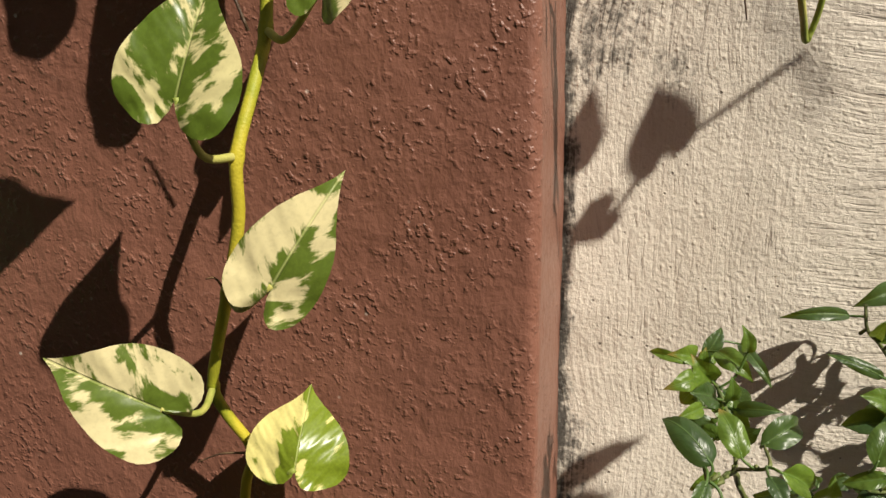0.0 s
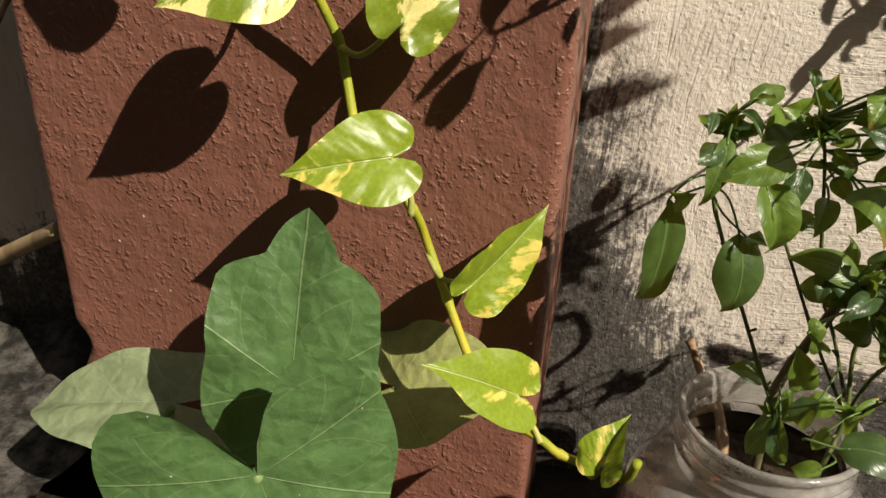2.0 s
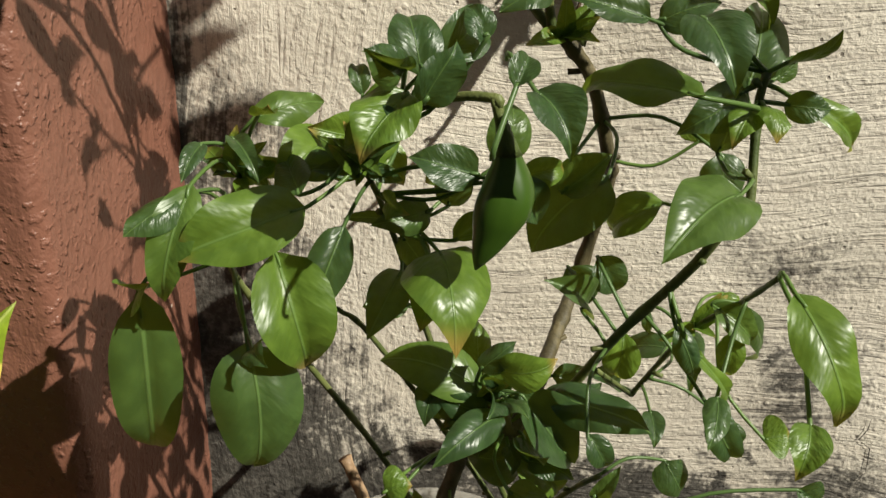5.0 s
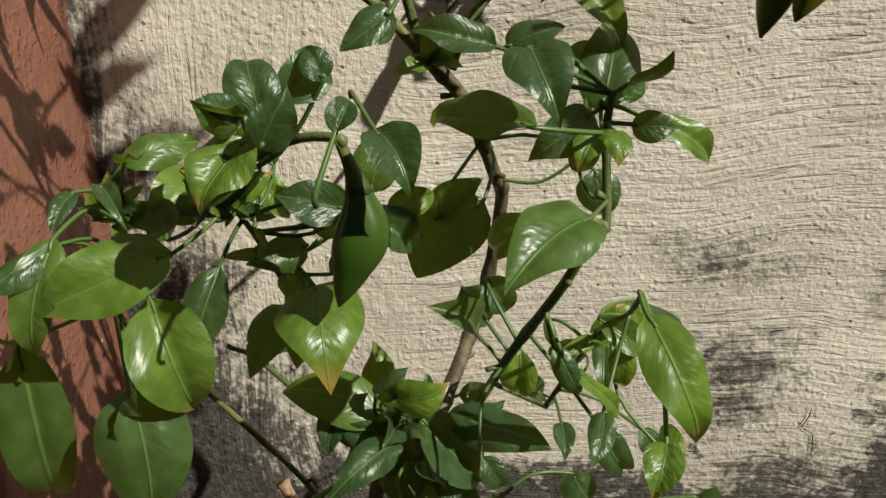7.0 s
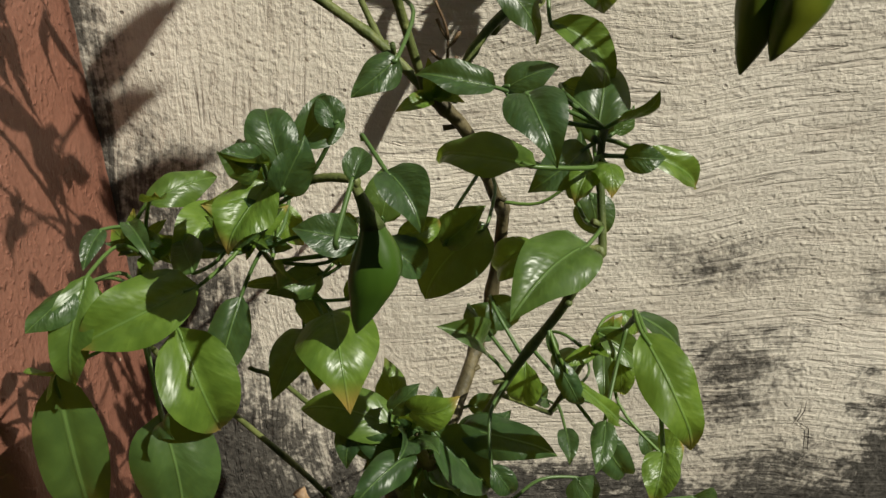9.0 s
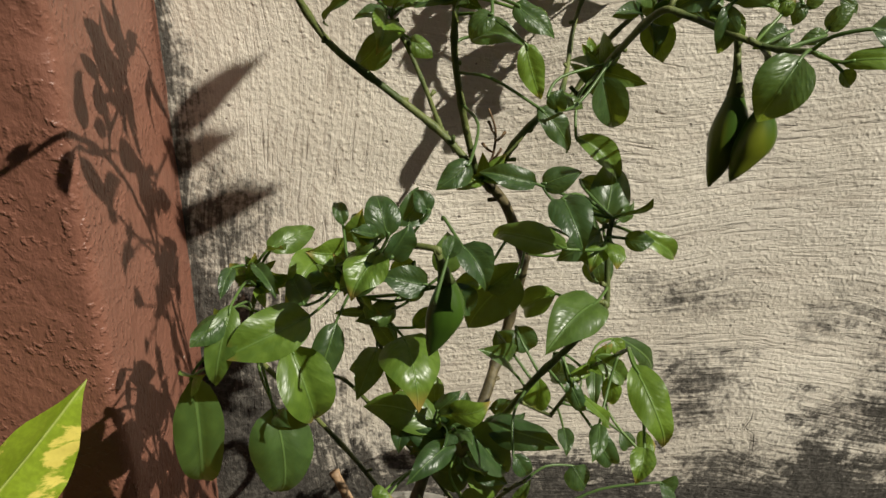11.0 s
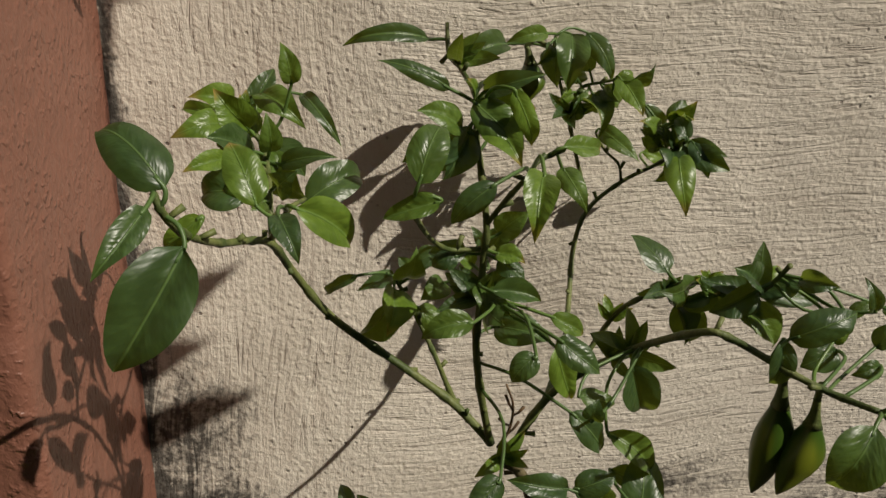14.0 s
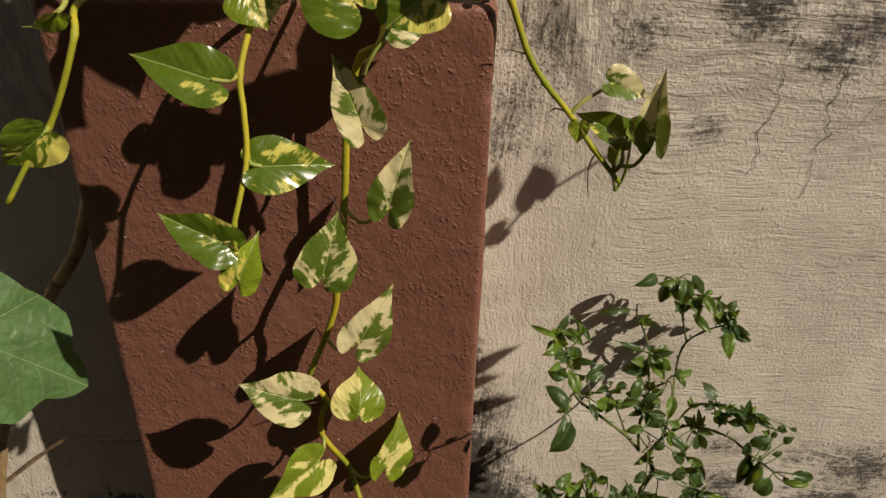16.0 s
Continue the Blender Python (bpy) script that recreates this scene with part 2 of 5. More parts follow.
    return leafy(g, color, rough, g.mix(0.35, color, (0.5, 0.6, 0.05)), 0.17)


def chilli_skin():
    g = Nodes("chilli leaf")
    a, s, far, q, side = leaf_parts(g, 7.5, 0.9)
    luck = g.luck()
    mottle = g.noise(g.vec(g.math("MULTIPLY", a, 7.0), g.math("MULTIPLY", s, 7.0), g.math("MULTIPLY", luck, 40.0)), 1.0, 4.0)
    fresh = g.step(luck, 0.3, 1.0)
    dark = g.mix(fresh, (0.030, 0.062, 0.022), (0.095, 0.165, 0.02))
    color = g.mix(g.step(mottle, 0.35, 0.75), dark, g.mix(fresh, (0.048, 0.097, 0.03), (0.15, 0.24, 0.03)))
    rib = g.step(far, 0.014, 0.003)
    vein = g.math("MULTIPLY", g.step(side, 0.05, 0.0), g.step(far, 0.0, 0.02))
    color = g.mix(g.math("MULTIPLY", g.math("MAXIMUM", rib, g.math("MULTIPLY", vein, 0.05)), 0.5), color, (0.17, 0.28, 0.08))
    old = g.math("MULTIPLY", g.step(a, 0.8, 1.0), g.step(luck, 0.72, 0.8))
    color = g.mix(g.math("MULTIPLY", old, 0.8), color, (0.36, 0.22, 0.06))
    pucker = g.math("SUBTRACT", g.math("MULTIPLY", g.step(side, 0.0, 0.3), 0.02), g.math("MULTIPLY", rib, 0.6))
    swell = g.noise(g.vec(g.math("MULTIPLY", q, 8.0), g.math("MULTIPLY", s, 6.0), g.math("MULTIPLY", luck, 30.0)), 1.0, 2.0)
    g.bump(g.math("ADD", pucker, swell), 0.0009, 0.55)
    return leafy(g, color, g.math("ADD", 0.26, g.math("MULTIPLY", mottle, 0.2)), g.mix(0.55, color, (0.4, 0.5, 0.03)), 0.3, 0.5)


def pod_skin():
    g = Nodes("green chilli pod")
    p = g.position()
    wide = g.noise(g.scaled(p, (1.0, 1.0, 0.4)), 75.0, 2.0, 0.5)
    fine = g.noise(p, 420.0, 3.0)
    color = g.mix(g.step(wide, 0.42, 0.7), (0.035, 0.075, 0.008), (0.135, 0.155, 0.012))
    color = g.mix(g.math("MULTIPLY", fine, 0.25), color, (0.05, 0.09, 0.01))
    g.bump(wide, 0.0006, 0.5)
    return g.done(color, 0.3, 0.5)


def squash_skin(name, green, pale):
    g = Nodes(name)
    a, s, far, q, side = leaf_parts(g, 4.0, 0.55)
    p = g.position()
    mottle = g.noise(p, 60.0, 5.0, 0.7)
    hairs = g.noise(p, 900.0, 2.0)
    color = g.mix(g.step(mottle, 0.3, 0.75), green, tuple(1.5 * c for c in green))
    # veins fan out from where the stalk joins the blade
    ang = g.math("ARCTAN2", s, a)
    reach = g.math("SQRT", g.math("ADD", g.math("MULTIPLY", a, a), g.math("MULTIPLY", s, s)))
    fan = g.math("PINGPONG", g.math("ADD", g.math("MULTIPLY", ang, 1.05), g.math("MULTIPLY", g.math("SUBTRACT", g.noise(p, 25.0, 2.0), 0.5), 0.025)), 0.5)
    width = g.math("DIVIDE", 0.011, g.math("ADD", reach, 0.16))
    vein = g.math("SUBTRACT", 1.0, g.math("DIVIDE", fan, width), clamp=True)
    lateral = g.math("PINGPONG", g.math("ADD", g.math("SUBTRACT", g.math("MULTIPLY", reach, 3.6), g.math("MULTIPLY", fan, 2.6)), g.math("MULTIPLY", g.noise(p, 30.0, 2.0), 0.12)), 0.5)
    lateral = g.math("MULTIPLY", g.step(lateral, 0.035, 0.006), g.step(reach, 0.22, 0.35))
    small = g.math("MAXIMUM", g.math("MULTIPLY", lateral, 0.38), g.math("MULTIPLY", g.step(g.cells(p, 85.0, "DISTANCE_TO_EDGE"), 0.05, 0.0), 0.12))
    color = g.mix(g.math("MULTIPLY", g.math("MAXIMUM", vein, small), 0.7), color, pale)
    dots = g.math("MULTIPLY", g.step(g.cells(p, 150.0), 0.08, 0.03), g.step(g.noise(p, 40.0, 1.0), 0.55, 0.6))
    color = g.mix(dots, color, (0.6, 0.66, 0.6))
    quilt = g.step(g.cells(p, 95.0, "DISTANCE_TO_EDGE"), 0.0, 0.35)
    g.bump(g.math("ADD", g.math("ADD", g.math("MULTIPLY", mottle, 0.9), g.math("MULTIPLY", quilt, 0.45)), g.math("SUBTRACT", g.math("MULTIPLY", hairs, 0.05), g.math("MULTIPLY", vein, -0.25))), 0.0013, 0.8)
    return leafy(g, color, 0.5, g.mix(0.4, color, (0.3, 0.42, 0.05)), 0.2, 0.4)


def stalk_skin(name, one, two, scale=60.0):
    g = Nodes(name)
    p = g.position()
    n = g.noise(g.scaled(p, (1.0, 1.0, 0.35)), scale, 4.0)
    fine = g.noise(p, 700.0, 3.0)
    g.bump(g.math("ADD", n, g.math("MULTIPLY", fine, 0.5)), 0.0007)
    return g.done(g.mix(g.step(n, 0.38, 0.62), one, two), 0.55, 0.35)


def plastic():
    g = Nodes("scuffed clear plastic")
    p = g.position()
    smear = g.noise(g.scaled(p, (14.0, 14.0, 30.0)), 1.0, 5.0, 0.7)
    dust = g.noise(p, 350.0, 3.0)
    haze = g.math("ADD", 0.26, g.math("MULTIPLY", g.step(smear, 0.42, 0.7), 0.42))
    haze = g.math("ADD", haze, g.math("MULTIPLY", dust, 0.06))
    g.done(g.mix(smear, (0.62, 0.57, 0.5), (0.9, 0.88, 0.83)), 0.2, 0.5)
    clear = g.add("ShaderNodeBsdfTransparent", Color=(0.9, 0.89, 0.86))
    body = g.add("ShaderNodeMixShader")
    g.put(body.inputs[0], haze)
    g.tree.links.new(clear.outputs[0], body.inputs[1])
    thin = g.add("ShaderNodeBsdfTranslucent", Color=(0.9, 0.88, 0.83))
    milk = g.add("ShaderNodeMixShader", Fac=0.5)
    g.tree.links.new(g.bsdf.outputs[0], milk.inputs[1])
    g.tree.links.new(thin.outputs[0], milk.inputs[2])
    g.tree.links.new(milk.outputs[0], body.inputs[2])
    shine = g.add("ShaderNodeBsdfGlossy", Roughness=0.06, Color=(1.0, 1.0, 1.0))
    rim = g.add("ShaderNodeFresnel", IOR=1.4)
    n = g.add("ShaderNodeBump", Height=smear, Distance=0.003, Strength=0.7)
    g.put(shine.inputs["Normal"], n.outputs[0])
    top = g.add("ShaderNodeMixShader")
    g.tree.links.new(rim.outputs[0], top.inputs[0])
    g.tree.links.new(body.outputs[0], top.inputs[1])
    g.tree.links.new(shine.outputs[0], top.inputs[2])
    g.tree.links.new(top.outputs[0], g.out.inputs[0])
    return g.mat


WALL = wall_paint()
PILLAR = pillar_paint()
GROUND = rough_ground("damp earth", (0.01, 0.008, 0.006), (0.045, 0.036, 0.027), 14.0, 0.006)
LEDGE = rough_ground("mossy concrete", (0.018, 0.017, 0.014), (0.19, 0.175, 0.15), 45.0, 0.006)
SOIL = rough_ground("potting soil", (0.03, 0.022, 0.014), (0.13, 0.095, 0.06), 90.0, 0.004)
BRICK = rough_ground("fired clay", (0.3, 0.1, 0.04), (0.46, 0.2, 0.09), 60.0, 0.003)
SKY_WALL = rough_ground("plain sky-blocking wall", (0.12, 0.105, 0.085), (0.26, 0.23, 0.19), 5.0, 0.004)
CRACK = rough_ground("open crack", (0.02, 0.016, 0.013), (0.06, 0.05, 0.04), 80.0, 0.001)
CREAM = pothos_skin("cream pothos leaf", (0.09, 0.135, 0.018), (0.70, 0.62, 0.34), 0.525, 0.34)
CREAM_LIME = pothos_skin("cream and lime pothos leaf", (0.15, 0.205, 0.016), (0.72, 0.65, 0.24), 0.5, 0.32)
MARBLED = pothos_skin("green pothos leaf marbled with cream", (0.08, 0.125, 0.016), (0.66, 0.6, 0.3), 0.505, 0.3)
LIME = pothos_skin("lime pothos leaf", (0.19, 0.26, 0.018), (0.66, 0.56, 0.12), 0.465, 0.36)
MID = pothos_skin("green pothos leaf", (0.08, 0.128, 0.012), (0.62, 0.56, 0.13), 0.45, 0.24)
CHILLI = chilli_skin()
SQUASH = squash_skin("squash leaf", (0.068, 0.132, 0.042), (0.25, 0.34, 0.15))
PALE = squash_skin("pale squash leaf", (0.17, 0.21, 0.11), (0.36, 0.38, 0.26))
OLD = squash_skin("fading squash leaf", (0.26, 0.28, 0.10), (0.42, 0.42, 0.2))
VINE_STEM = stalk_skin("pothos stem", (0.46, 0.39, 0.03), (0.24, 0.28, 0.02), 45.0)
PETIOLE = stalk_skin("pothos petiole", (0.24, 0.29, 0.05), (0.40, 0.38, 0.10))
ROOTLET = stalk_skin("aerial root", (0.06, 0.035, 0.02), (0.16, 0.1, 0.05))
CHILLI_STEM = stalk_skin("chilli stem", (0.055, 0.08, 0.02), (0.14, 0.16, 0.05), 110.0)
CHILLI_WOOD = stalk_skin("woody chilli stem", (0.06, 0.05, 0.025), (0.14, 0.115, 0.06), 130.0)
SQUASH_STEM = stalk_skin("squash stalk", (0.12, 0.2, 0.06), (0.2, 0.28, 0.1))
PEPPER = pod_skin()
DRY_STICK = stalk_skin("dry twig", (0.18, 0.11, 0.06), (0.33, 0.22, 0.13), 120.0)
CANE = stalk_skin("bamboo cane", (0.3, 0.2, 0.1), (0.46, 0.33, 0.18), 60.0)
JAR = plastic()


# ---- mesh helpers ----
def link(name, bm, material, parent=None, label="", smooth=True):
    me = bpy.data.meshes.new(name)
    bm.normal_update()
    bm.to_mesh(me)
    bm.free()
    me.materials.append(material)
    if smooth:
        me.shade_smooth()
    ob = new(name, me)
    if parent is not None:
        ob.parent = parent
    return tagged(ob, label)


def thing(name, label, category, place=(0, 0, 0), group=""):
    ob = new(name)
    ob.empty_display_size = 0.02
    return tagged(ob, label, category, group)


def smooth_line(points, per=5):
    """A rounded run through the points (Catmull-Rom)."""
    P = [Vector(p) for p in points]
    if len(P) < 3:
        return P
    P = [2 * P[0] - P[1]] + P + [2 * P[-1] - P[-2]]
    run = []
    for i in range(1, len(P) - 2):
        for k in range(per):
            t = k / per
            a, b, c, d = P[i - 1:i + 3]
            run.append(0.5 * (2 * b + (c - a) * t + (2 * a - 5 * b + 4 * c - d) * t * t + (3 * b - a - 3 * c + d) * t ** 3))
    return run + [P[-2]]


def tube(bm, run, r0, r1, sides=8, knots=0.0, every=6, close=True):
    """A tapered tube along run; knots swells it at every so many points."""
    rings, n = [], len(run)
    side = Vector((0.3, -1, 0.2))
    for i, c in enumerate(run):
        way = (run[min(i + 1, n - 1)] - run[max(i - 1, 0)]).normalized()
        u = (side - way * side.dot(way)).normalized()
        v = way.cross(u)
        r = r0 + (r1 - r0) * i / max(1, n - 1)
        r *= 1 + (knots if i % every == 0 else 0.0)
        rings.append([bm.verts.new(c + r * (math.cos(6.2832 * k / sides) * u + math.sin(6.2832 * k / sides) * v)) for k in range(sides)])
    for a, b in zip(rings, rings[1:]):
        for k in range(sides):
            bm.faces.new((a[k], a[(k + 1) % sides], b[(k + 1) % sides], b[k]))
    if close:
        bm.faces.new(rings[0][::-1])
        bm.faces.new(rings[-1])
    return rings


def blade_frame(base, tip, facing):
    base, tip = Vector(base), Vector(tip)
    along = (tip - base).normalized()
    n = Vector(facing)
    n = (n - along * n.dot(along)).normalized()
    return base, (tip - base).length, along, n.cross(along), n


HEART = ((0, 1.0), (1.9, 0.93), (5.7, 0.854), (12.8, 0.769), (24.3, 0.68), (39.7, 0.611), (57.4, 0.558), (75.4, 0.517), (93.6, 0.481), (111.3, 0.44), (128.7, 0.384), (145.3, 0.316), (160, 0.234), (168.2, 0.123), (180, 0.02))
LOBED = ((0, 1.0), (12, 0.92), (22, 0.80), (33, 0.83), (47, 0.88), (58, 0.80), (74, 0.70), (92, 0.74), (108, 0.73), (128, 0.64), (148, 0.56), (163, 0.45), (174, 0.2), (180, 0.04))
ROUND = ((0, 0.90), (10, 0.885), (25, 0.86), (40, 0.87), (55, 0.85), (75, 0.84), (92, 0.85), (112, 0.87), (126, 0.87), (136, 0.82), (145, 0.69), (151, 0.5), (157, 0.24), (166, 0.06), (180, 0.02))


def outline(table, deg):
    for (a, ra), (b, rb) in zip(table, table[1:]):
        if deg <= b:
            t = (deg - a) / (b - a)
            return ra + (rb - ra) * t
    return table[-1][1]


def radial_blade(base, tip, facing, width, table, fold, curl, seed, wave, rings=7, spokes=47):
    """A blade that spreads round the point where its stalk joins it."""
    base, length, along, side, n = blade_frame(base, tip, facing)
    rnd = random.Random(seed)
    widest = max(outline(table, d) * math.sin(radians(d)) for d in range(0, 181, 5))
    stretch = width / 2 / (widest * length)
    phase = [rnd.uniform(0, 6.28) for _ in range(3)]
    tilt = rnd.uniform(-0.12, 0.12)
    bm = bmesh.new()
    uvs = bm.loops.layers.uv.new("UVMap")
    flat = {}

    def vert(r, deg):
        k = outline(table, abs(deg)) * r
        k *= 1 + 0.018 * r * math.sin(radians(deg) * 5 + phase[0])
        a, s = k * math.cos(radians(deg)), k * math.sin(radians(deg)) * stretch
        rise = fold * abs(s) * 1.6 - curl * a * abs(a) - tilt * s
        rise += wave * r * r * (math.sin(radians(deg) * 4 + phase[1]) + 0.6 * math.sin(radians(deg) * 9 + phase[2]))
        rise -= 1.5 * fold * s * s
        rise -= 0.25 * curl * max(0.0, abs(s) - 0.25)
        v = bm.verts.new(base + length * (along * a + side * s + n * rise))
        flat[v] = (a, s)
        return v

    def spoke(j):
        # closer together towards the tip
        x = 2 * j / (spokes - 1) - 1
        return math.copysign(179.9 * abs(x) ** 1.3, x)

    middle = vert(0.0, 0.0)
    loops = [[vert((k + 1) / rings, spoke(j)) for j in range(spokes)] for k in range(rings)]
    for j in range(spokes - 1):
        bm.faces.new((middle, loops[0][j], loops[0][j + 1]))
        for k in range(rings - 1):
            bm.faces.new((loops[k][j], loops[k + 1][j], loops[k + 1][j + 1], loops[k][j + 1]))
    for f in bm.faces:
        for lp in f.loops:
            lp[uvs].uv = flat[lp.vert]
    return bm


SEED = [100]


def seed():
    SEED[0] += 1
    return SEED[0]


def stem(owner, points, r0, r1, material=None, name="stem"):
    bm = bmesh.new()
    tube(bm, smooth_line(points, 6), r0, r1, 9, 0.22, 12)
    return link(name, bm, material or VINE_STEM, owner)


def rootlet(owner, points, r0, r1):
    bm = bmesh.new()
    tube(bm, smooth_line(points, 5), r0, r1, 5)
    return link("aerial_root", bm, ROOTLET, owner)


def pothos_leaf(owner, base, tip, facing, width, material, fold, curl, node=None):
    bm = radial_blade(base, tip, facing, width, HEART, fold + 0.08, curl, seed(), 0.026)
    leaf = link("leaf", bm, material, owner)
    if node is not None:
        b, t = Vector(base), Vector(node)
        back = (Vector(base) - Vector(tip)).normalized()
        d = (b - t).length
        bm = bmesh.new()
        tube(bm, smooth_line((t, t.lerp(b, 0.5) + back * 0.16 * d + Vector((0, -0.06 * d, -0.08 * d)), b), 6), 0.0017, 0.0012, 8)
        link("petiole", bm, PETIOLE, leaf)
    return leaf


def squash_leaf(owner, base, tip, facing, width, fold, curl, lobed, material=None):
    bm = radial_blade(base, tip, facing, width, LOBED if lobed else ROUND, fold, curl, seed(), 0.034, 10, 73)
    return link("leaf", bm, material or SQUASH, owner)


# ---- the setting ----
def grid_sheet(name, corner, u, v, nu, nv, bend, material):
    """A sheet of nu x nv quads from corner along u and v; bend gives each point's offset."""
    corner, u, v = Vector(corner), Vector(u), Vector(v)
    verts = [tuple(corner + u * (i / nu) + v * (j / nv) + bend(corner + u * (i / nu) + v * (j / nv))) for j in range(nv + 1) for i in range(nu + 1)]
    faces = [(j * (nu + 1) + i, j * (nu + 1) + i + 1, (j + 1) * (nu + 1) + i + 1, (j + 1) * (nu + 1) + i) for j in range(nv) for i in range(nu)]
    me = bpy.data.meshes.new(name)
    me.from_pydata(verts, [], faces)
    me.materials.append(material)
    me.shade_smooth()
    return tagged(new(name, me), kind="structure")


def slab(name, a, b, material, parent=None):
    bm = bmesh.new()
    bmesh.ops.create_cube(bm, size=1)
    for v in bm.verts:
        v.co = Vector([(a[i] + b[i]) / 2 + v.co[i] * (b[i] - a[i]) for i in range(3)])
    return link(name, bm, material, parent, smooth=False)


def plaster(p):
    n = noise.noise(Vector((p.x * 9, 3.1, p.z * 9))) * 0.0025 + noise.noise(Vector((p.x * 60, 1.7, p.z * 70))) * 0.0007
    return Vector((0, n, 0))


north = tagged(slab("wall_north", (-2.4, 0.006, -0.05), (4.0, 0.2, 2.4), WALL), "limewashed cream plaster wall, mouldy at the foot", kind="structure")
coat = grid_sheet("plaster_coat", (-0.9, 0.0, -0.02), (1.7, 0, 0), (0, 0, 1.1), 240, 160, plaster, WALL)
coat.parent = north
# walls out of view, added to hold back sky light and deepen the shade
for name, a, b in (("sky_wall_south", (-2.4, -2.3, -0.05), (4.0, -2.1, 2.6)), ("sky_wall_west", (-2.6, -2.3, -0.05), (-2.4, 0.2, 2.9)), ("sky_wall_east", (4.0, -2.3, -0.05), (4.2, 0.2, 2.6))):
    tagged(slab(name, a, b, SKY_WALL), "plain unseen wall, added to cut the sky's fill light", kind="structure")


def lumpy(p):
    near = max(0.0, 1 - abs(p.x) / 1.2)
    return Vector((0, 0, near * (0.008 * noise.noise(p * 14) + 0.004 * noise.noise(p * 50))))


tagged(slab("ground", (-60, -60, -0.3), (60, 60, -0.012), GROUND), "bare dark damp earth", kind="structure")
grid_sheet("ground_near", (-1.2, -0.9, 0.0), (2.4, 0, 0), (0, 0.9, 0), 150, 60, lumpy, GROUND)["label"] = "bare dark damp earth by the wall"


def crumbled(p):
    return Vector((0.004 * noise.noise(p * 27), 0.008 * noise.noise(p * 21), 0.007 * noise.noise(p * 30) + 0.005 * noise.noise(p * 80)))


def ledge():
    """A mossy concrete step at the wall's foot."""
    runs = ((-0.0, 0.058), (-0.04, 0.052), (-0.10, 0.047), (-0.16, 0.043), (-0.185, 0.03), (-0.19, 0.0), (-0.19, -0.03))
    nx = 160
    rows = []
    for y, z in [(p.y, p.z) for p in smooth_line([(0, y, z) for y, z in runs], 5)]:
        rows.append([Vector((-0.9 + 0.59 * i / nx, y, z)) + crumbled(Vector((-0.9 + 0.59 * i / nx, y, z))) for i in range(nx + 1)])
    verts = [tuple(p) for r in rows for p in r]
    w = nx + 1
    faces = [(j * w + i, (j + 1) * w + i, (j + 1) * w + i + 1, j * w + i + 1) for j in range(len(rows) - 1) for i in range(nx)]
    me = bpy.data.meshes.new("ledge")
    me.from_pydata(verts, [], faces)
    me.materials.append(LEDGE)
    me.shade_smooth()
    return tagged(new("ledge", me), "mossy crumbling concrete ledge along the wall", kind="structure")


ledge()


def pillar():
    """A plastered pier with rounded arrises, a worn top and a chipped foot."""
    half, deep, top, r = 0.15, 0.12, 0.759, 0.006
    section = [Vector((half, 0.004 - (deep - r + 0.004) * i / 24, 0)) for i in range(24)]
    section += [Vector((half - r + r * math.cos(a), -deep + r - r * math.sin(a), 0)) for a in [math.pi / 2 * i / 6 for i in range(7)]]
    section += [Vector((half - r - (2 * half - 2 * r) * i / 70, -deep, 0)) for i in range(1, 70)]
    section += [Vector((-half + r - r * math.sin(a), -deep + r - r * math.cos(a), 0)) for a in [math.pi / 2 * i / 6 for i in range(7)]]
    section += [Vector((-half, -deep + r + (deep - r + 0.004) * i / 24, 0)) for i in range(1, 25)]
    heights = [0.0 + (top - r) * i / 150 for i in range(151)]
    levels = [(z, 0.0) for z in heights] + [(top - r + r * math.sin(a), r - r * math.cos(a)) for a in [math.pi / 2 * i / 5 for i in range(1, 6)]]
    verts, w = [], len(section)
    for z, inset in levels:
        for p in section:
            q = Vector((p.x * (1 - inset / half), p.y + inset * min(1.0, -p.y / deep), z))
            out = Vector((p.x / half if abs(p.x) > half - 0.001 else 0, -1 if p.y < -deep + 0.001 else 0, 0))
            bumps = 0.0014 * noise.noise(Vector((q.x * 8, q.y * 8, q.z * 8))) + 0.0006 * noise.noise(q * 60) + 0.0004 * noise.noise(q * 140)
            chip = max(0.0, 1 - math.hypot(q.x + half, (q.z - 0.135) / 1.6) / 0.012)
            chip += 0.7 * max(0.0, noise.noise(q * 35) - 0.25) * max(0.0, 1 - (abs(abs(q.x) - half) + abs(q.y + deep)) / 0.012)
            q += out * bumps - Vector((math.copysign(1, p.x), -1, 0)) * chip * 0.006
            verts.append(tuple(q + Vector((-half, 0, 0))))
    faces = [(j * w + i + 1, j * w + i, (j + 1) * w + i, (j + 1) * w + i + 1) for j in range(len(levels) - 1) for i in range(w - 1)]
    faces.append(tuple((len(levels) - 1) * w + i for i in range(w)))
    me = bpy.data.meshes.new("pillar")
    me.from_pydata(verts, [], [f[::-1] for f in faces])
    me.materials.append(PILLAR)
    me.shade_smooth()
    return tagged(new("pillar", me), "red-brown painted plaster pillar against the wall", "pillar", kind="structure")


pillar()


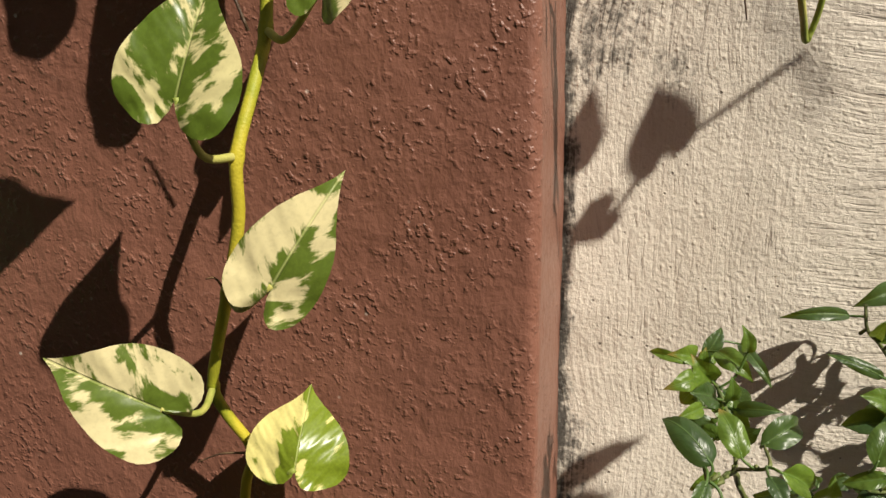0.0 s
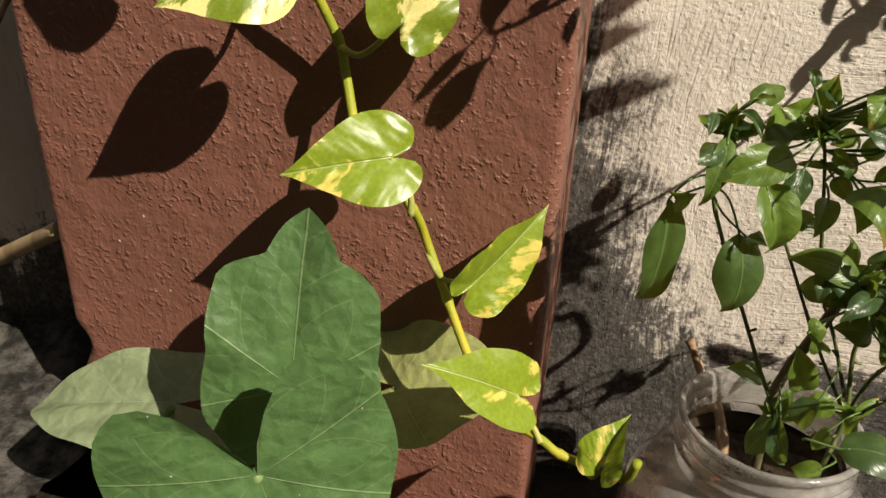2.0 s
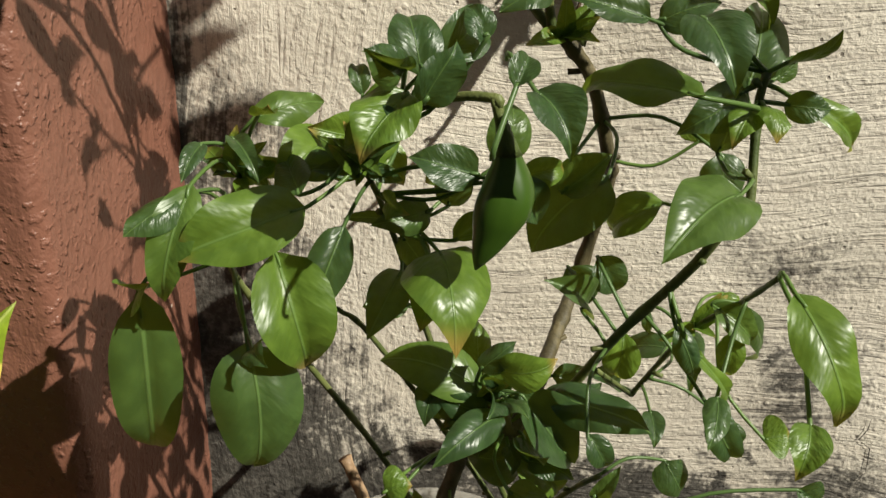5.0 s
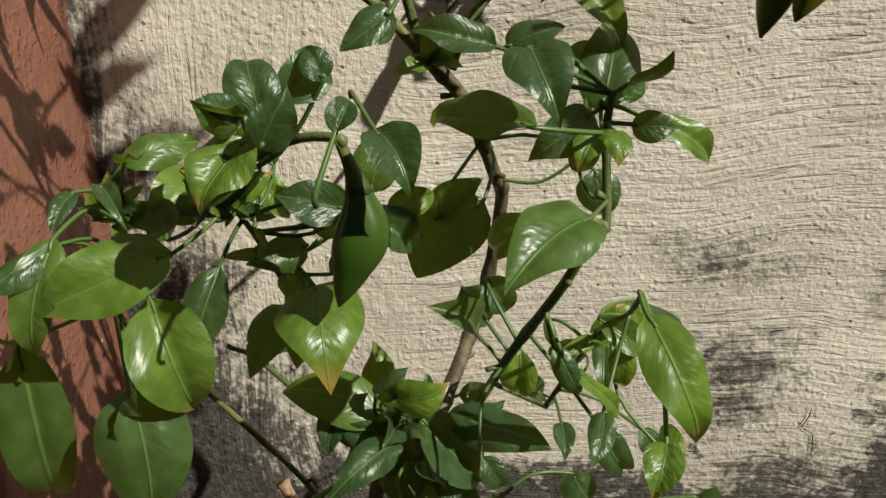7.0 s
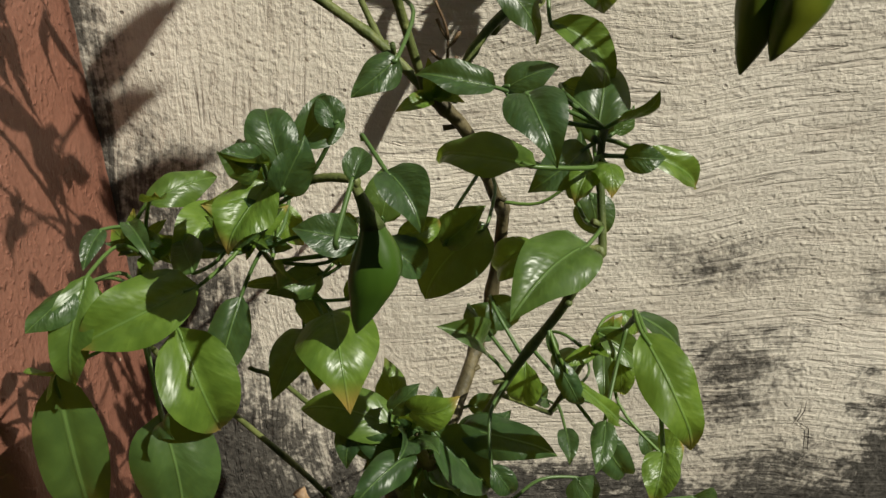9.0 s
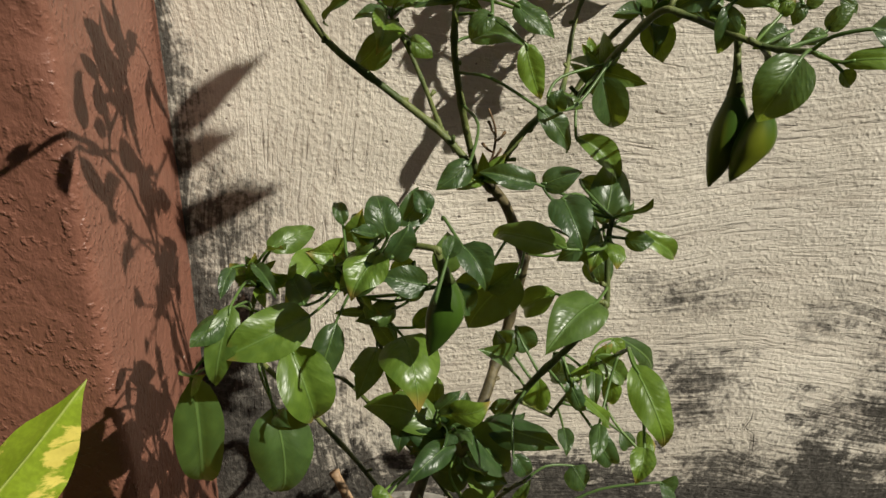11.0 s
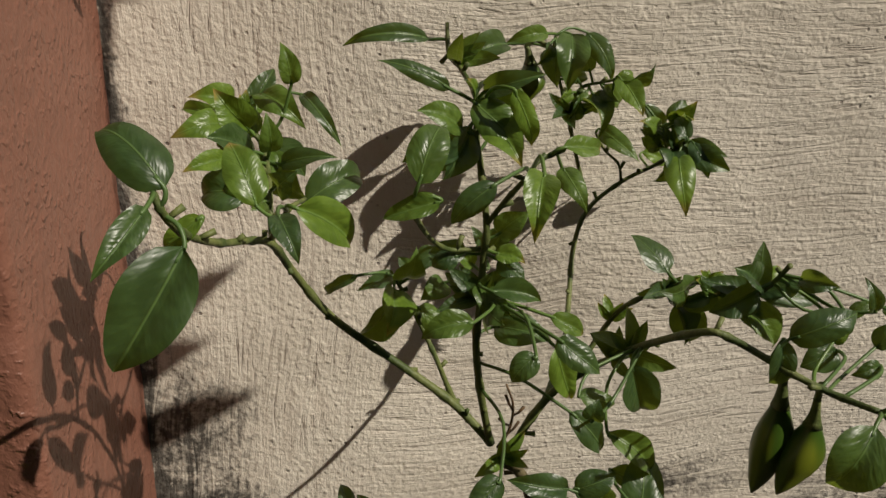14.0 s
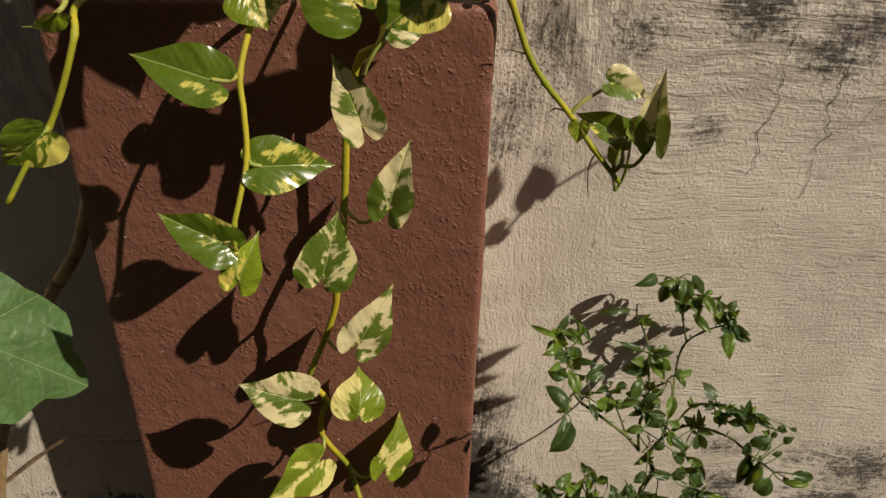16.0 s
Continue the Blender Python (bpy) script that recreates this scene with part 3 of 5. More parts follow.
def crack(points, r, seed_no):
    """A jagged open crack in the plaster."""
    rnd = random.Random(seed_no)
    run = []
    P = [Vector((x, -0.0004, z)) for x, z in points]
    for a, b in zip(P, P[1:]):
        n = max(2, int((b - a).length / 0.006))
        run += [a.lerp(b, i / n) + Vector((rnd.uniform(-0.0028, 0.0028), 0, rnd.uniform(-0.002, 0.002))) for i in range(n)]
    run.append(P[-1])
    bm = bmesh.new()
    before = None
    for i, c in enumerate(run):
        c = c + plaster(c) - Vector((0, 0.0006, 0))
        k = r * rnd.uniform(0.35, 1.3) * (0.3 if i in (0, len(run) - 1) else 1)
        pair = (bm.verts.new(c + Vector((-k, 0, 0.15 * k))), bm.verts.new(c + Vector((k, 0, -0.15 * k))))
        if before:
            bm.faces.new((before[0], before[1], pair[1], pair[0]))
        before = pair
    return link("crack", bm, CRACK, north)


# ---- pothos vines hanging over the pillar ----
vine = tagged(thing("pothos_vine", "variegated pothos vine trailing down the pillar", "vine"), group="pothos vines")
pothos_leaf(vine, (-0.0829, -0.1830, 0.7031), (-0.0988, -0.1836, 0.7468), (0.30, -0.95, 0.05), 0.0290, CREAM, 0.25, 0.10, (-0.0970, -0.1580, 0.6980))
pothos_leaf(vine, (-0.0683, -0.1683, 0.6382), (-0.0560, -0.1653, 0.6838), (-0.22, -0.97, 0.08), 0.0310, CREAM, 0.15, 0.15, (-0.1013, -0.1450, 0.6235))
pothos_leaf(vine, (-0.1100, -0.1980, 0.6035), (-0.0975, -0.1936, 0.6435), (0.30, -0.92, 0.25), 0.0410, MARBLED, 0.10, 0.25, (-0.1052, -0.1700, 0.5795))
pothos_leaf(vine, (-0.0898, -0.1824, 0.5350), (-0.0648, -0.1748, 0.5757), (0.10, -0.98, 0.12), 0.0350, CREAM, 0.16, 0.20, (-0.1168, -0.1658, 0.5252))
pothos_leaf(vine, (-0.1350, -0.1925, 0.4867), (-0.1735, -0.2060, 0.5105), (0.45, -0.82, 0.32), 0.0430, CREAM, 0.10, 0.15, (-0.1330, -0.1570, 0.4790))
pothos_leaf(vine, (-0.0937, -0.1687, 0.4509), (-0.0897, -0.1600, 0.4807), (0.30, -0.92, 0.25), 0.0440, CREAM_LIME, -0.45, 0.75, (-0.1227, -0.1480, 0.4452))
pothos_leaf(vine, (-0.1320, -0.1650, 0.3901), (-0.1645, -0.1950, 0.3760), (0.54, -0.76, 0.36), 0.0472, CREAM_LIME, 0.10, 0.15, (-0.1274, -0.1470, 0.4040))
pothos_leaf(vine, (-0.0751, -0.1460, 0.3682), (-0.0589, -0.1300, 0.4101), (0.53, -0.84, 0.12), 0.0409, CREAM_LIME, 0.20, 0.20, (-0.1091, -0.1350, 0.3509))
pothos_leaf(vine, (-0.0756, -0.1630, 0.3096), (-0.1164, -0.1890, 0.3074), (0.45, -0.74, 0.49), 0.0440, LIME, 0.12, 0.20, (-0.0646, -0.1650, 0.2829))
pothos_leaf(vine, (-0.0325, -0.1610, 0.2516), (-0.0008, -0.1383, 0.2852), (0.62, -0.76, 0.16), 0.0350, LIME, 0.42, 0.10, (-0.0597, -0.1500, 0.2563))
pothos_leaf(vine, (-0.0055, -0.1946, 0.2142), (-0.0383, -0.2189, 0.2425), (0.68, -0.45, 0.58), 0.0360, LIME, 0.2, 0.25, (0.0086, -0.2000, 0.1935))
pothos_leaf(vine, (0.0378, -0.2050, 0.1910), (0.0428, -0.1950, 0.2141), (-0.55, -0.72, 0.43), 0.0247, LIME, 0.50, 0.30, (0.0315, -0.2000, 0.1810))
stem(vine, ((-0.0716, -0.1200, 0.7527), (-0.0737, -0.1480, 0.7420), (-0.0852, -0.1500, 0.7350), (-0.0921, -0.1480, 0.7150), (-0.0970, -0.1460, 0.6850), (-0.0995, -0.1440, 0.6500), (-0.1013, -0.1450, 0.6235), (-0.1015, -0.1580, 0.6050), (-0.1052, -0.1700, 0.5795), (-0.1080, -0.1680, 0.5550), (-0.1168, -0.1658, 0.5252), (-0.1260, -0.1620, 0.5000), (-0.1330, -0.1570, 0.4790), (-0.1310, -0.1520, 0.4640), (-0.1227, -0.1480, 0.4452), (-0.1275, -0.1480, 0.4280), (-0.1295, -0.1470, 0.4090), (-0.1237, -0.1440, 0.3900), (-0.1097, -0.1350, 0.3545), (-0.1043, -0.1400, 0.3396), (-0.0938, -0.1550, 0.3142), (-0.0851, -0.1600, 0.3045), (-0.0664, -0.1560, 0.2827), (-0.0595, -0.1490, 0.2600), (-0.0458, -0.1620, 0.2384), (-0.0291, -0.1820, 0.2190), (-0.0129, -0.1900, 0.1998), (0.0084, -0.1980, 0.1939), (0.0181, -0.1980, 0.1872), (0.0363, -0.2000, 0.1842), (0.0480, -0.2100, 0.1909), (0.0510, -0.2160, 0.2060)), 0.0027, 0.0021)
rootlet(vine, ((-0.1201, -0.1580, 0.5185), (-0.1244, -0.1600, 0.5284), (-0.1292, -0.1600, 0.5282)), 0.0007, 0.0003)
rootlet(vine, ((-0.1256, -0.1480, 0.4434), (-0.1376, -0.1500, 0.4427), (-0.1495, -0.1500, 0.4371)), 0.0007, 0.0003)
rootlet(vine, ((-0.0987, -0.1650, 0.6236), (-0.1055, -0.1650, 0.6405), (-0.1131, -0.1630, 0.6432)), 0.0007, 0.0003)

vine_left = tagged(thing("pothos_vine", "short variegated pothos vine over the pillar's face", "vine"), group="pothos vines")
pothos_leaf(vine_left, (-0.1640, -0.2050, 0.7375), (-0.2086, -0.2050, 0.7521), (0.20, -0.88, 0.42), 0.0340, MID, 0.10, 0.15, (-0.1486, -0.2000, 0.7398))
pothos_leaf(vine_left, (-0.1385, -0.2150, 0.6895), (-0.0971, -0.2065, 0.6890), (-0.25, -0.80, 0.55), 0.0345, MID, 0.10, 0.20, (-0.1464, -0.2150, 0.6947))
pothos_leaf(vine_left, (-0.1600, -0.2350, 0.6490), (-0.1975, -0.2350, 0.6677), (0.21, -0.95, 0.20), 0.0290, MID, 0.35, 0.10, (-0.1538, -0.2320, 0.6593))
pothos_leaf(vine_left, (-0.1535, -0.2380, 0.6250), (-0.1414, -0.2350, 0.6522), (0.10, -0.97, 0.22), 0.0240, LIME, 0.25, 0.40, (-0.1536, -0.2360, 0.6443))
pothos_leaf(vine_left, (-0.0836, -0.2000, 0.7818), (-0.1158, -0.2000, 0.8150), (0.43, -0.88, -0.21), 0.0496, MID, 0.12, 0.20, (-0.0966, -0.1600, 0.7758))
pothos_leaf(vine_left, (-0.1410, -0.1850, 0.7784), (-0.1318, -0.1950, 0.7630), (0.09, -0.81, 0.58), 0.0350, CREAM_LIME, 0.10, 0.15, (-0.1420, -0.1700, 0.7827))
stem(vine_left, ((-0.1312, -0.1200, 0.7642), (-0.1400, -0.1500, 0.7780), (-0.1420, -0.1700, 0.7726), (-0.1429, -0.1850, 0.7641), (-0.1486, -0.2000, 0.7398), (-0.1469, -0.2080, 0.7195), (-0.1464, -0.2150, 0.6947), (-0.1504, -0.2250, 0.6742), (-0.1538, -0.2320, 0.6593), (-0.1536, -0.2360, 0.6443)), 0.0020, 0.0016)

vine_middle = tagged(thing("pothos_vine", "pothos vine curling at the pillar's top", "vine"), group="pothos vines")
pothos_leaf(vine_middle, (-0.0455, -0.2000, 0.7860), (-0.0658, -0.2100, 0.7702), (0.18, -0.92, 0.35), 0.0396, MID, 0.10, 0.15, (-0.0416, -0.1700, 0.7865))
pothos_leaf(vine_middle, (-0.0652, -0.1570, 0.7567), (-0.0389, -0.1506, 0.7680), (0.05, -0.88, 0.45), 0.0320, CREAM, 0.12, 0.20, (-0.0833, -0.1600, 0.7262))
stem(vine_middle, ((-0.0680, -0.1200, 0.7633), (-0.0456, -0.1500, 0.7784), (-0.0399, -0.1650, 0.7730)), 0.0022, 0.0017)

vine_far = tagged(thing("pothos_vine", "pothos vine hanging past the pillar's edge", "vine"), group="pothos vines")
pothos_leaf(vine_far, (-0.2644, -0.2100, 0.7032), (-0.2867, -0.2200, 0.6839), (0.47, -0.88, -0.08), 0.0376, MID, 0.25, 0.30, (-0.2641, -0.2000, 0.7042))
pothos_leaf(vine_far, (-0.2401, -0.2100, 0.7728), (-0.2592, -0.2100, 0.7587), (0.42, -0.71, -0.56), 0.0162, LIME, 0.40, 0.40, (-0.2373, -0.2000, 0.7775))
stem(vine_far, ((-0.2474, -0.1200, 0.7666), (-0.2463, -0.1700, 0.7662), (-0.2412, -0.1900, 0.7564), (-0.2509, -0.1970, 0.7292), (-0.2635, -0.2000, 0.7042), (-0.2740, -0.2100, 0.6887), (-0.2892, -0.2200, 0.6635)), 0.0022, 0.0017)

vine_tip = tagged(thing("pothos_vine", "bare-ended pothos vine hanging in front of the wall", "vine"), group="pothos vines")
pothos_leaf(vine_tip, (0.0792, -0.1192, 0.7099), (0.1045, -0.1247, 0.7050), (-0.11, -0.72, 0.68), 0.0240, CREAM, 0.45, 0.30, (0.0522, -0.1233, 0.6890))
pothos_leaf(vine_tip, (0.1105, -0.1316, 0.6770), (0.1069, -0.1319, 0.7237), (-0.55, -0.83, 0.02), 0.0250, CREAM, 0.45, 0.20, (0.0915, -0.1208, 0.6500))
pothos_leaf(vine_tip, (0.0955, -0.1250, 0.6795), (0.1173, -0.1125, 0.6591), (0.65, -0.72, 0.25), 0.0190, MID, 0.30, 0.20, (0.0880, -0.1208, 0.6440))
pothos_leaf(vine_tip, (0.0905, -0.1180, 0.6720), (0.0590, -0.1150, 0.6880), (0.10, -0.83, 0.54), 0.0230, MID, 0.30, 0.20, (0.0880, -0.1208, 0.6440))
pothos_leaf(vine_tip, (0.0560, -0.1400, 0.6890), (0.0565, -0.1400, 0.6740), (-0.12, -0.99, -0.01), 0.0140, LIME, 0.10, 0.10)
pothos_leaf(vine_tip, (0.0850, -0.1200, 0.6620), (0.0880, -0.1200, 0.6470), (0.43, -0.89, 0.15), 0.0108, LIME, 0.30, 0.10)
stem(vine_tip, ((0.0880, -0.1208, 0.6440), (0.0960, -0.1000, 0.6230), (0.1000, -0.0900, 0.6150), (0.1030, -0.0980, 0.6350), (0.0985, -0.1150, 0.6700)), 0.0015, 0.0011, PETIOLE, "petiole")
stem(vine_tip, ((-0.0153, -0.1200, 0.7640), (-0.0010, -0.1240, 0.7780), (0.0067, -0.1250, 0.7647), (0.0202, -0.1250, 0.7307), (0.0330, -0.1245, 0.7110), (0.0510, -0.1235, 0.6900), (0.0709, -0.1220, 0.6640), (0.0933, -0.1208, 0.6370)), 0.0024, 0.0019)
rootlet(vine_tip, ((0.0740, -0.1218, 0.6610), (0.0712, -0.1180, 0.6480), (0.0717, -0.1180, 0.6350), (0.0735, -0.1180, 0.6230)), 0.0007, 0.0003)
rootlet(vine_tip, ((0.0504, -0.1235, 0.6905), (0.0426, -0.1200, 0.6915), (0.0389, -0.1200, 0.6890)), 0.0007, 0.0003)
rootlet(vine_tip, ((0.0205, -0.1250, 0.7300), (0.0094, -0.1260, 0.7330), (0.0013, -0.1280, 0.7340)), 0.0007, 0.0003)

# unseen foliage, added and set back along the sun's way to cast leaf shadows
crown = tagged(thing("pothos_vine", "leafy pothos crown above the pillar's top, added out of view to cast leaf shadows", "vine"), group="pothos vines")
stem(crown, ((-0.2, -0.05, 0.757), (-0.12, -0.08, 0.785), (0.02, -0.12, 1.0), (0.2, -0.30, 1.45), (0.55, -0.42, 1.62), (0.8450, -0.5000, 1.4430), (0.5530, -0.3000, 1.1070), (0.4654, -0.2400, 1.0062), (0.3778, -0.1800, 0.9054), (0.3548, -0.1800, 0.8884), (0.3118, -0.1800, 0.8544), (0.2938, -0.1800, 0.8284), (0.2678, -0.1800, 0.8074)), 0.0018, 0.0012)
pothos_leaf(crown, (0.3168, -0.1800, 0.8624), (0.3108, -0.1800, 0.8944), (0.59, -0.40, 0.68), 0.0210, MID, 0.05, 0.05, (0.3088, -0.1800, 0.8514))
pothos_leaf(crown, (0.2888, -0.1800, 0.8264), (0.2638, -0.1800, 0.8034), (0.59, -0.40, 0.68), 0.0200, MID, 0.05, 0.05)
pothos_leaf(crown, (0.2688, -0.1800, 0.8544), (0.2768, -0.1800, 0.8904), (0.59, -0.40, 0.68), 0.0180, CREAM, 0.05, 0.05, (0.2708, -0.1800, 0.8104))
# added sprig, never in view: drops three leaf shadows on the wall's corner
stem(crown, ((0.2678, -0.1800, 0.8074), (0.2880, -0.2000, 0.7760), (0.3079, -0.2150, 0.7332), (0.3079, -0.2150, 0.6962), (0.3079, -0.2150, 0.6542)), 0.0012, 0.0007)
pothos_leaf(crown, (0.3239, -0.2150, 0.7172), (0.3649, -0.2150, 0.7482), (0.59, -0.40, 0.68), 0.0150, MID, 0.05, 0.05, (0.3079, -0.2150, 0.7062))
pothos_leaf(crown, (0.3119, -0.2150, 0.6902), (0.3469, -0.2150, 0.7062), (0.59, -0.40, 0.68), 0.0130, MID, 0.05, 0.05)
pothos_leaf(crown, (0.3119, -0.2150, 0.6542), (0.3709, -0.2150, 0.6782), (0.59, -0.40, 0.68), 0.0150, MID, 0.05, 0.05)
stem(crown, ((-0.22, -0.04, 0.757), (-0.2, -0.1, 0.80), (-0.16, -0.17, 0.87), (-0.12, -0.22, 0.885)), 0.0022, 0.0016)
stem(crown, ((-0.25, -0.05, 0.757), (-0.27, -0.12, 0.82), (-0.3, -0.18, 0.87)), 0.0022, 0.0016)
# more unseen leaves, added to shade the pillar's upper left and the wall beyond
tops = random.Random(21)
for k in range(27):
    at = Vector((-0.33 + 0.026 * (k % 15) + tops.uniform(-0.02, 0.02), tops.uniform(-0.25, -0.12), tops.uniform(0.86, 0.95) + (0.1 if k > 14 else 0.0)))
    end = at + Vector((tops.uniform(-0.6, 0.6), tops.uniform(-0.6, 0.1), tops.uniform(-0.3, 0.5))).normalized() * tops.uniform(0.055, 0.08)
    pothos_leaf(crown, at, end, (0.5 + tops.uniform(-0.4, 0.4), -0.6, 0.7), tops.uniform(0.045, 0.065), MID if k % 3 else CREAM, 0.12, 0.2, (max(-0.25, min(-0.1, at.x)), -0.12, 0.81))


# ---- squash plant in front of the pillar's foot ----
squash = thing("squash_plant", "young squash plant with broad dull green leaves by the pillar's foot", "squash plant")
squash_leaf(squash, (-0.1024, -0.2620, 0.2020), (-0.0812, -0.2620, 0.1176), (0.52, -0.80, 0.26), 0.1180, 0.08, 0.14, 0)
squash_leaf(squash, (-0.1079, -0.2125, 0.2097), (-0.1041, -0.1975, 0.2932), (0.15, -0.97, -0.12), 0.0847, 0.10, 0.12, 1)
squash_leaf(squash, (-0.1572, -0.1650, 0.1392), (-0.1887, -0.1650, 0.1348), (-0.04, -0.95, 0.30), 0.0268, 0.2, 0.2, 0)
squash_leaf(squash, (-0.1929, -0.1800, 0.1570), (-0.2800, -0.2000, 0.1609), (0.22, -0.38, 0.90), 0.0690, 0.1, 0.2, 0, PALE)
squash_leaf(squash, (-0.0745, -0.1500, 0.1722), (-0.0110, -0.1600, 0.2003), (-0.42, -0.48, 0.77), 0.0740, 0.12, 0.2, 0, OLD)
squash_leaf(squash, (-0.3798, -0.1750, 0.5257), (-0.3131, -0.1450, 0.4504), (0.70, -0.60, 0.38), 0.1051, 0.1, 0.15, 1)
stem(squash, ((-0.0948, -0.2000, 0.0167), (-0.1095, -0.1900, 0.0845), (-0.1242, -0.2000, 0.1341), (-0.1357, -0.2000, 0.1606), (-0.1180, -0.2100, 0.1943), (-0.1079, -0.2125, 0.2097)), 0.0040, 0.0025, SQUASH_STEM, "stem")
stem(squash, ((-0.1300, -0.1900, 0.0325), (-0.1305, -0.2000, 0.0966), (-0.1139, -0.2450, 0.1677), (-0.1024, -0.2620, 0.2020)), 0.0035, 0.0025, SQUASH_STEM, "stem")
stem(squash, ((-0.1492, -0.2000, 0.0995), (-0.1903, -0.1800, 0.1064), (-0.2134, -0.1750, 0.1282), (-0.1882, -0.1900, 0.1623)), 0.0035, 0.0022, SQUASH_STEM, "stem")
stem(squash, ((-0.1446, -0.1700, 0.0365), (-0.1094, -0.1500, 0.0964), (-0.0794, -0.1500, 0.1500), (-0.0745, -0.1505, 0.1722)), 0.0035, 0.0020, SQUASH_STEM, "stem")
stem(squash, ((-0.6831, -0.1000, -0.0153), (-0.4996, -0.1500, 0.3459), (-0.3798, -0.1750, 0.5257)), 0.0035, 0.0020, SQUASH_STEM, "stem")
stem(squash, ((-0.1357, -0.2000, 0.1606), (-0.1411, -0.2000, 0.1663)), 0.0020, 0.0015, SQUASH_STEM, "stem")

# ---- chilli plant in the jar ----
plant = thing("chilli_plant", "bushy chilli plant with glossy leaves growing out of the plastic jar", "chilli plant")
TWIGS = []
LEAFY = []


def branch(owner, points, r0, r1):
    run = smooth_line(points, 6)
    TWIGS.extend(run)
    bm = bmesh.new()
    tube(bm, run, (0.7 if r0 > 0.004 else 0.58) * r0, 0.68 * r1, 8, 0.25, 7)
    rnd = random.Random(len(TWIGS))
    for i in range(4, len(run) - 2, 7):
        # old leaf scars and stubs
        way = Vector((rnd.uniform(-1, 1), rnd.uniform(-1, 0.4), rnd.uniform(-0.2, 1))).normalized()
        d = rnd.uniform(0.002, 0.0055)
        tube(bm, [run[i], run[i] + way * d], 0.0007, 0.0009, 5)
    return link("branch", bm, CHILLI_WOOD if r0 > 0.004 else CHILLI_STEM, owner)


def chilli_leaf(owner, base, tip, facing, width):
    """An ovate blade with a sunken midrib, cheeks swelling between the veins, and a thin stalk."""
    base, length, along, side, n = blade_frame(base, tip, facing)
    LEAFY.append(base)
    rnd = random.Random(seed())
    arch, fold, roll = rnd.uniform(0.2, 1.0), rnd.uniform(0.3, 1.2), rnd.uniform(0.3, 0.9)
    twist, sway = rnd.uniform(-0.9, 0.9), rnd.uniform(-0.22, 0.22)
    wave, phase, hook = rnd.uniform(0.01, 0.045), rnd.uniform(0, 6.28), rnd.uniform(0.0, 0.5)
    bm = bmesh.new()
    uvs = bm.loops.layers.uv.new("UVMap")
    flat, rows = {}, []
    steps, across = 14, 4
    most = 1.12 * width / 2 / length
    for i in range(steps + 1):
        u = i / steps
        half = max(0.006, 2.4 * u ** 0.5 * (1 - u) ** 0.8 * (1 - 0.35 * u ** 6)) * most
        bow = sway * u * (1 - u)
        row = []
        for j in range(-across, across + 1):
            k = j / across
            s = half * k
            rise = arch * u * (1 - u) + fold * abs(s) - roll * s * s / max(most, 0.05) - hook * max(0.0, u - 0.72) ** 2 * 4
            rise += wave * k * k * math.sin(u * 11 + phase + (2.1 if j < 0 else 0)) + 0.005 * min(abs(k), 1 - abs(k)) * math.sin(u * 34 - abs(k) * 4)
            a = twist * (u - 0.4)
            v = bm.verts.new(base + length * (along * u + side * (bow + s * math.cos(a)) + n * (rise + s * math.sin(a))))
            flat[v] = (u, s)
            row.append(v)
        rows.append(row)
    for r, q in zip(rows, rows[1:]):
        for j in range(2 * across):
            bm.faces.new((r[j], r[j + 1], q[j + 1], q[j]))
    # the stalk runs back to the nearest twig
    start = base - along * min(0.25 * length, 0.008)
    near = min(TWIGS, key=lambda p: (p - start).length)
    gap = (near - base).length
    goal = near if gap < 0.05 else base - along * 0.012 + Vector((0, 0.004, -0.004))
    run = smooth_line((goal, goal.lerp(base, 0.55) - along * 0.18 * min(gap, 0.03), base, base + along * 0.12 * length + n * 0.1 * arch * length), 4)
    before = set(bm.verts)
    tube(bm, run, 0.0006, 0.0005, 5)
    for v in bm.verts:
        if v not in before:
            flat[v] = (0.2, 0.0)
    for f in bm.faces:
        for lp in f.loops:
            lp[uvs].uv = flat[lp.vert]
    return link("leaf", bm, CHILLI, owner)


def pepper(owner, top, tip, radius):
    """A hanging pod: a thin stalk that swells through a long green neck into a blunt, pear-shaped body."""
    top, tip = Vector(top), Vector(tip)
    rnd = random.Random(seed())
    bend = Vector((rnd.uniform(0.003, 0.005), 0.002, 0))
    shape = (0.17, 0.18, 0.2, 0.23, 0.28, 0.35, 0.45, 0.57, 0.71, 0.84, 0.94, 1.0, 1.0, 0.95, 0.84, 0.7, 0.58, 0.44, 0.26, 0.05)
    n = len(shape) - 1
    run = [top.lerp(tip, i / n) + bend * math.sin(math.pi * i / n) for i in range(n + 1)]
    sides = 18

    def skin(lo, hi, swell):
        bm = bmesh.new()
        rings = []
        for i in range(lo, hi + 1):
            r = radius * shape[i] * swell
            rings.append([bm.verts.new(run[i] + r * (1 + 0.05 * math.sin(3 * a + 0.25 * i) + 0.03 * math.sin(5 * a)) * Vector((math.cos(a), math.sin(a), 0))) for a in [6.2832 * j / sides for j in range(sides)]])
        for p, q in zip(rings, rings[1:]):
            for j in range(sides):
                bm.faces.new((p[j], q[j], q[(j + 1) % sides], p[(j + 1) % sides]))
        bm.faces.new(rings[0])
        bm.faces.new(rings[-1][::-1])
        return bm

    pod = link("pepper", skin(5, n, 1.0), PEPPER, owner, "glossy dark green chilli pod")
    bm = skin(0, 6, 1.08)
    near = min(TWIGS, key=lambda p: (p - top).length)
    tube(bm, smooth_line([near, top + (near - top) * 0.35 + Vector((0, 0, 0.003)), run[0], run[1]], 5), 0.0010, radius * 0.18, 8)
    link("stalk", bm, CHILLI_STEM, pod)
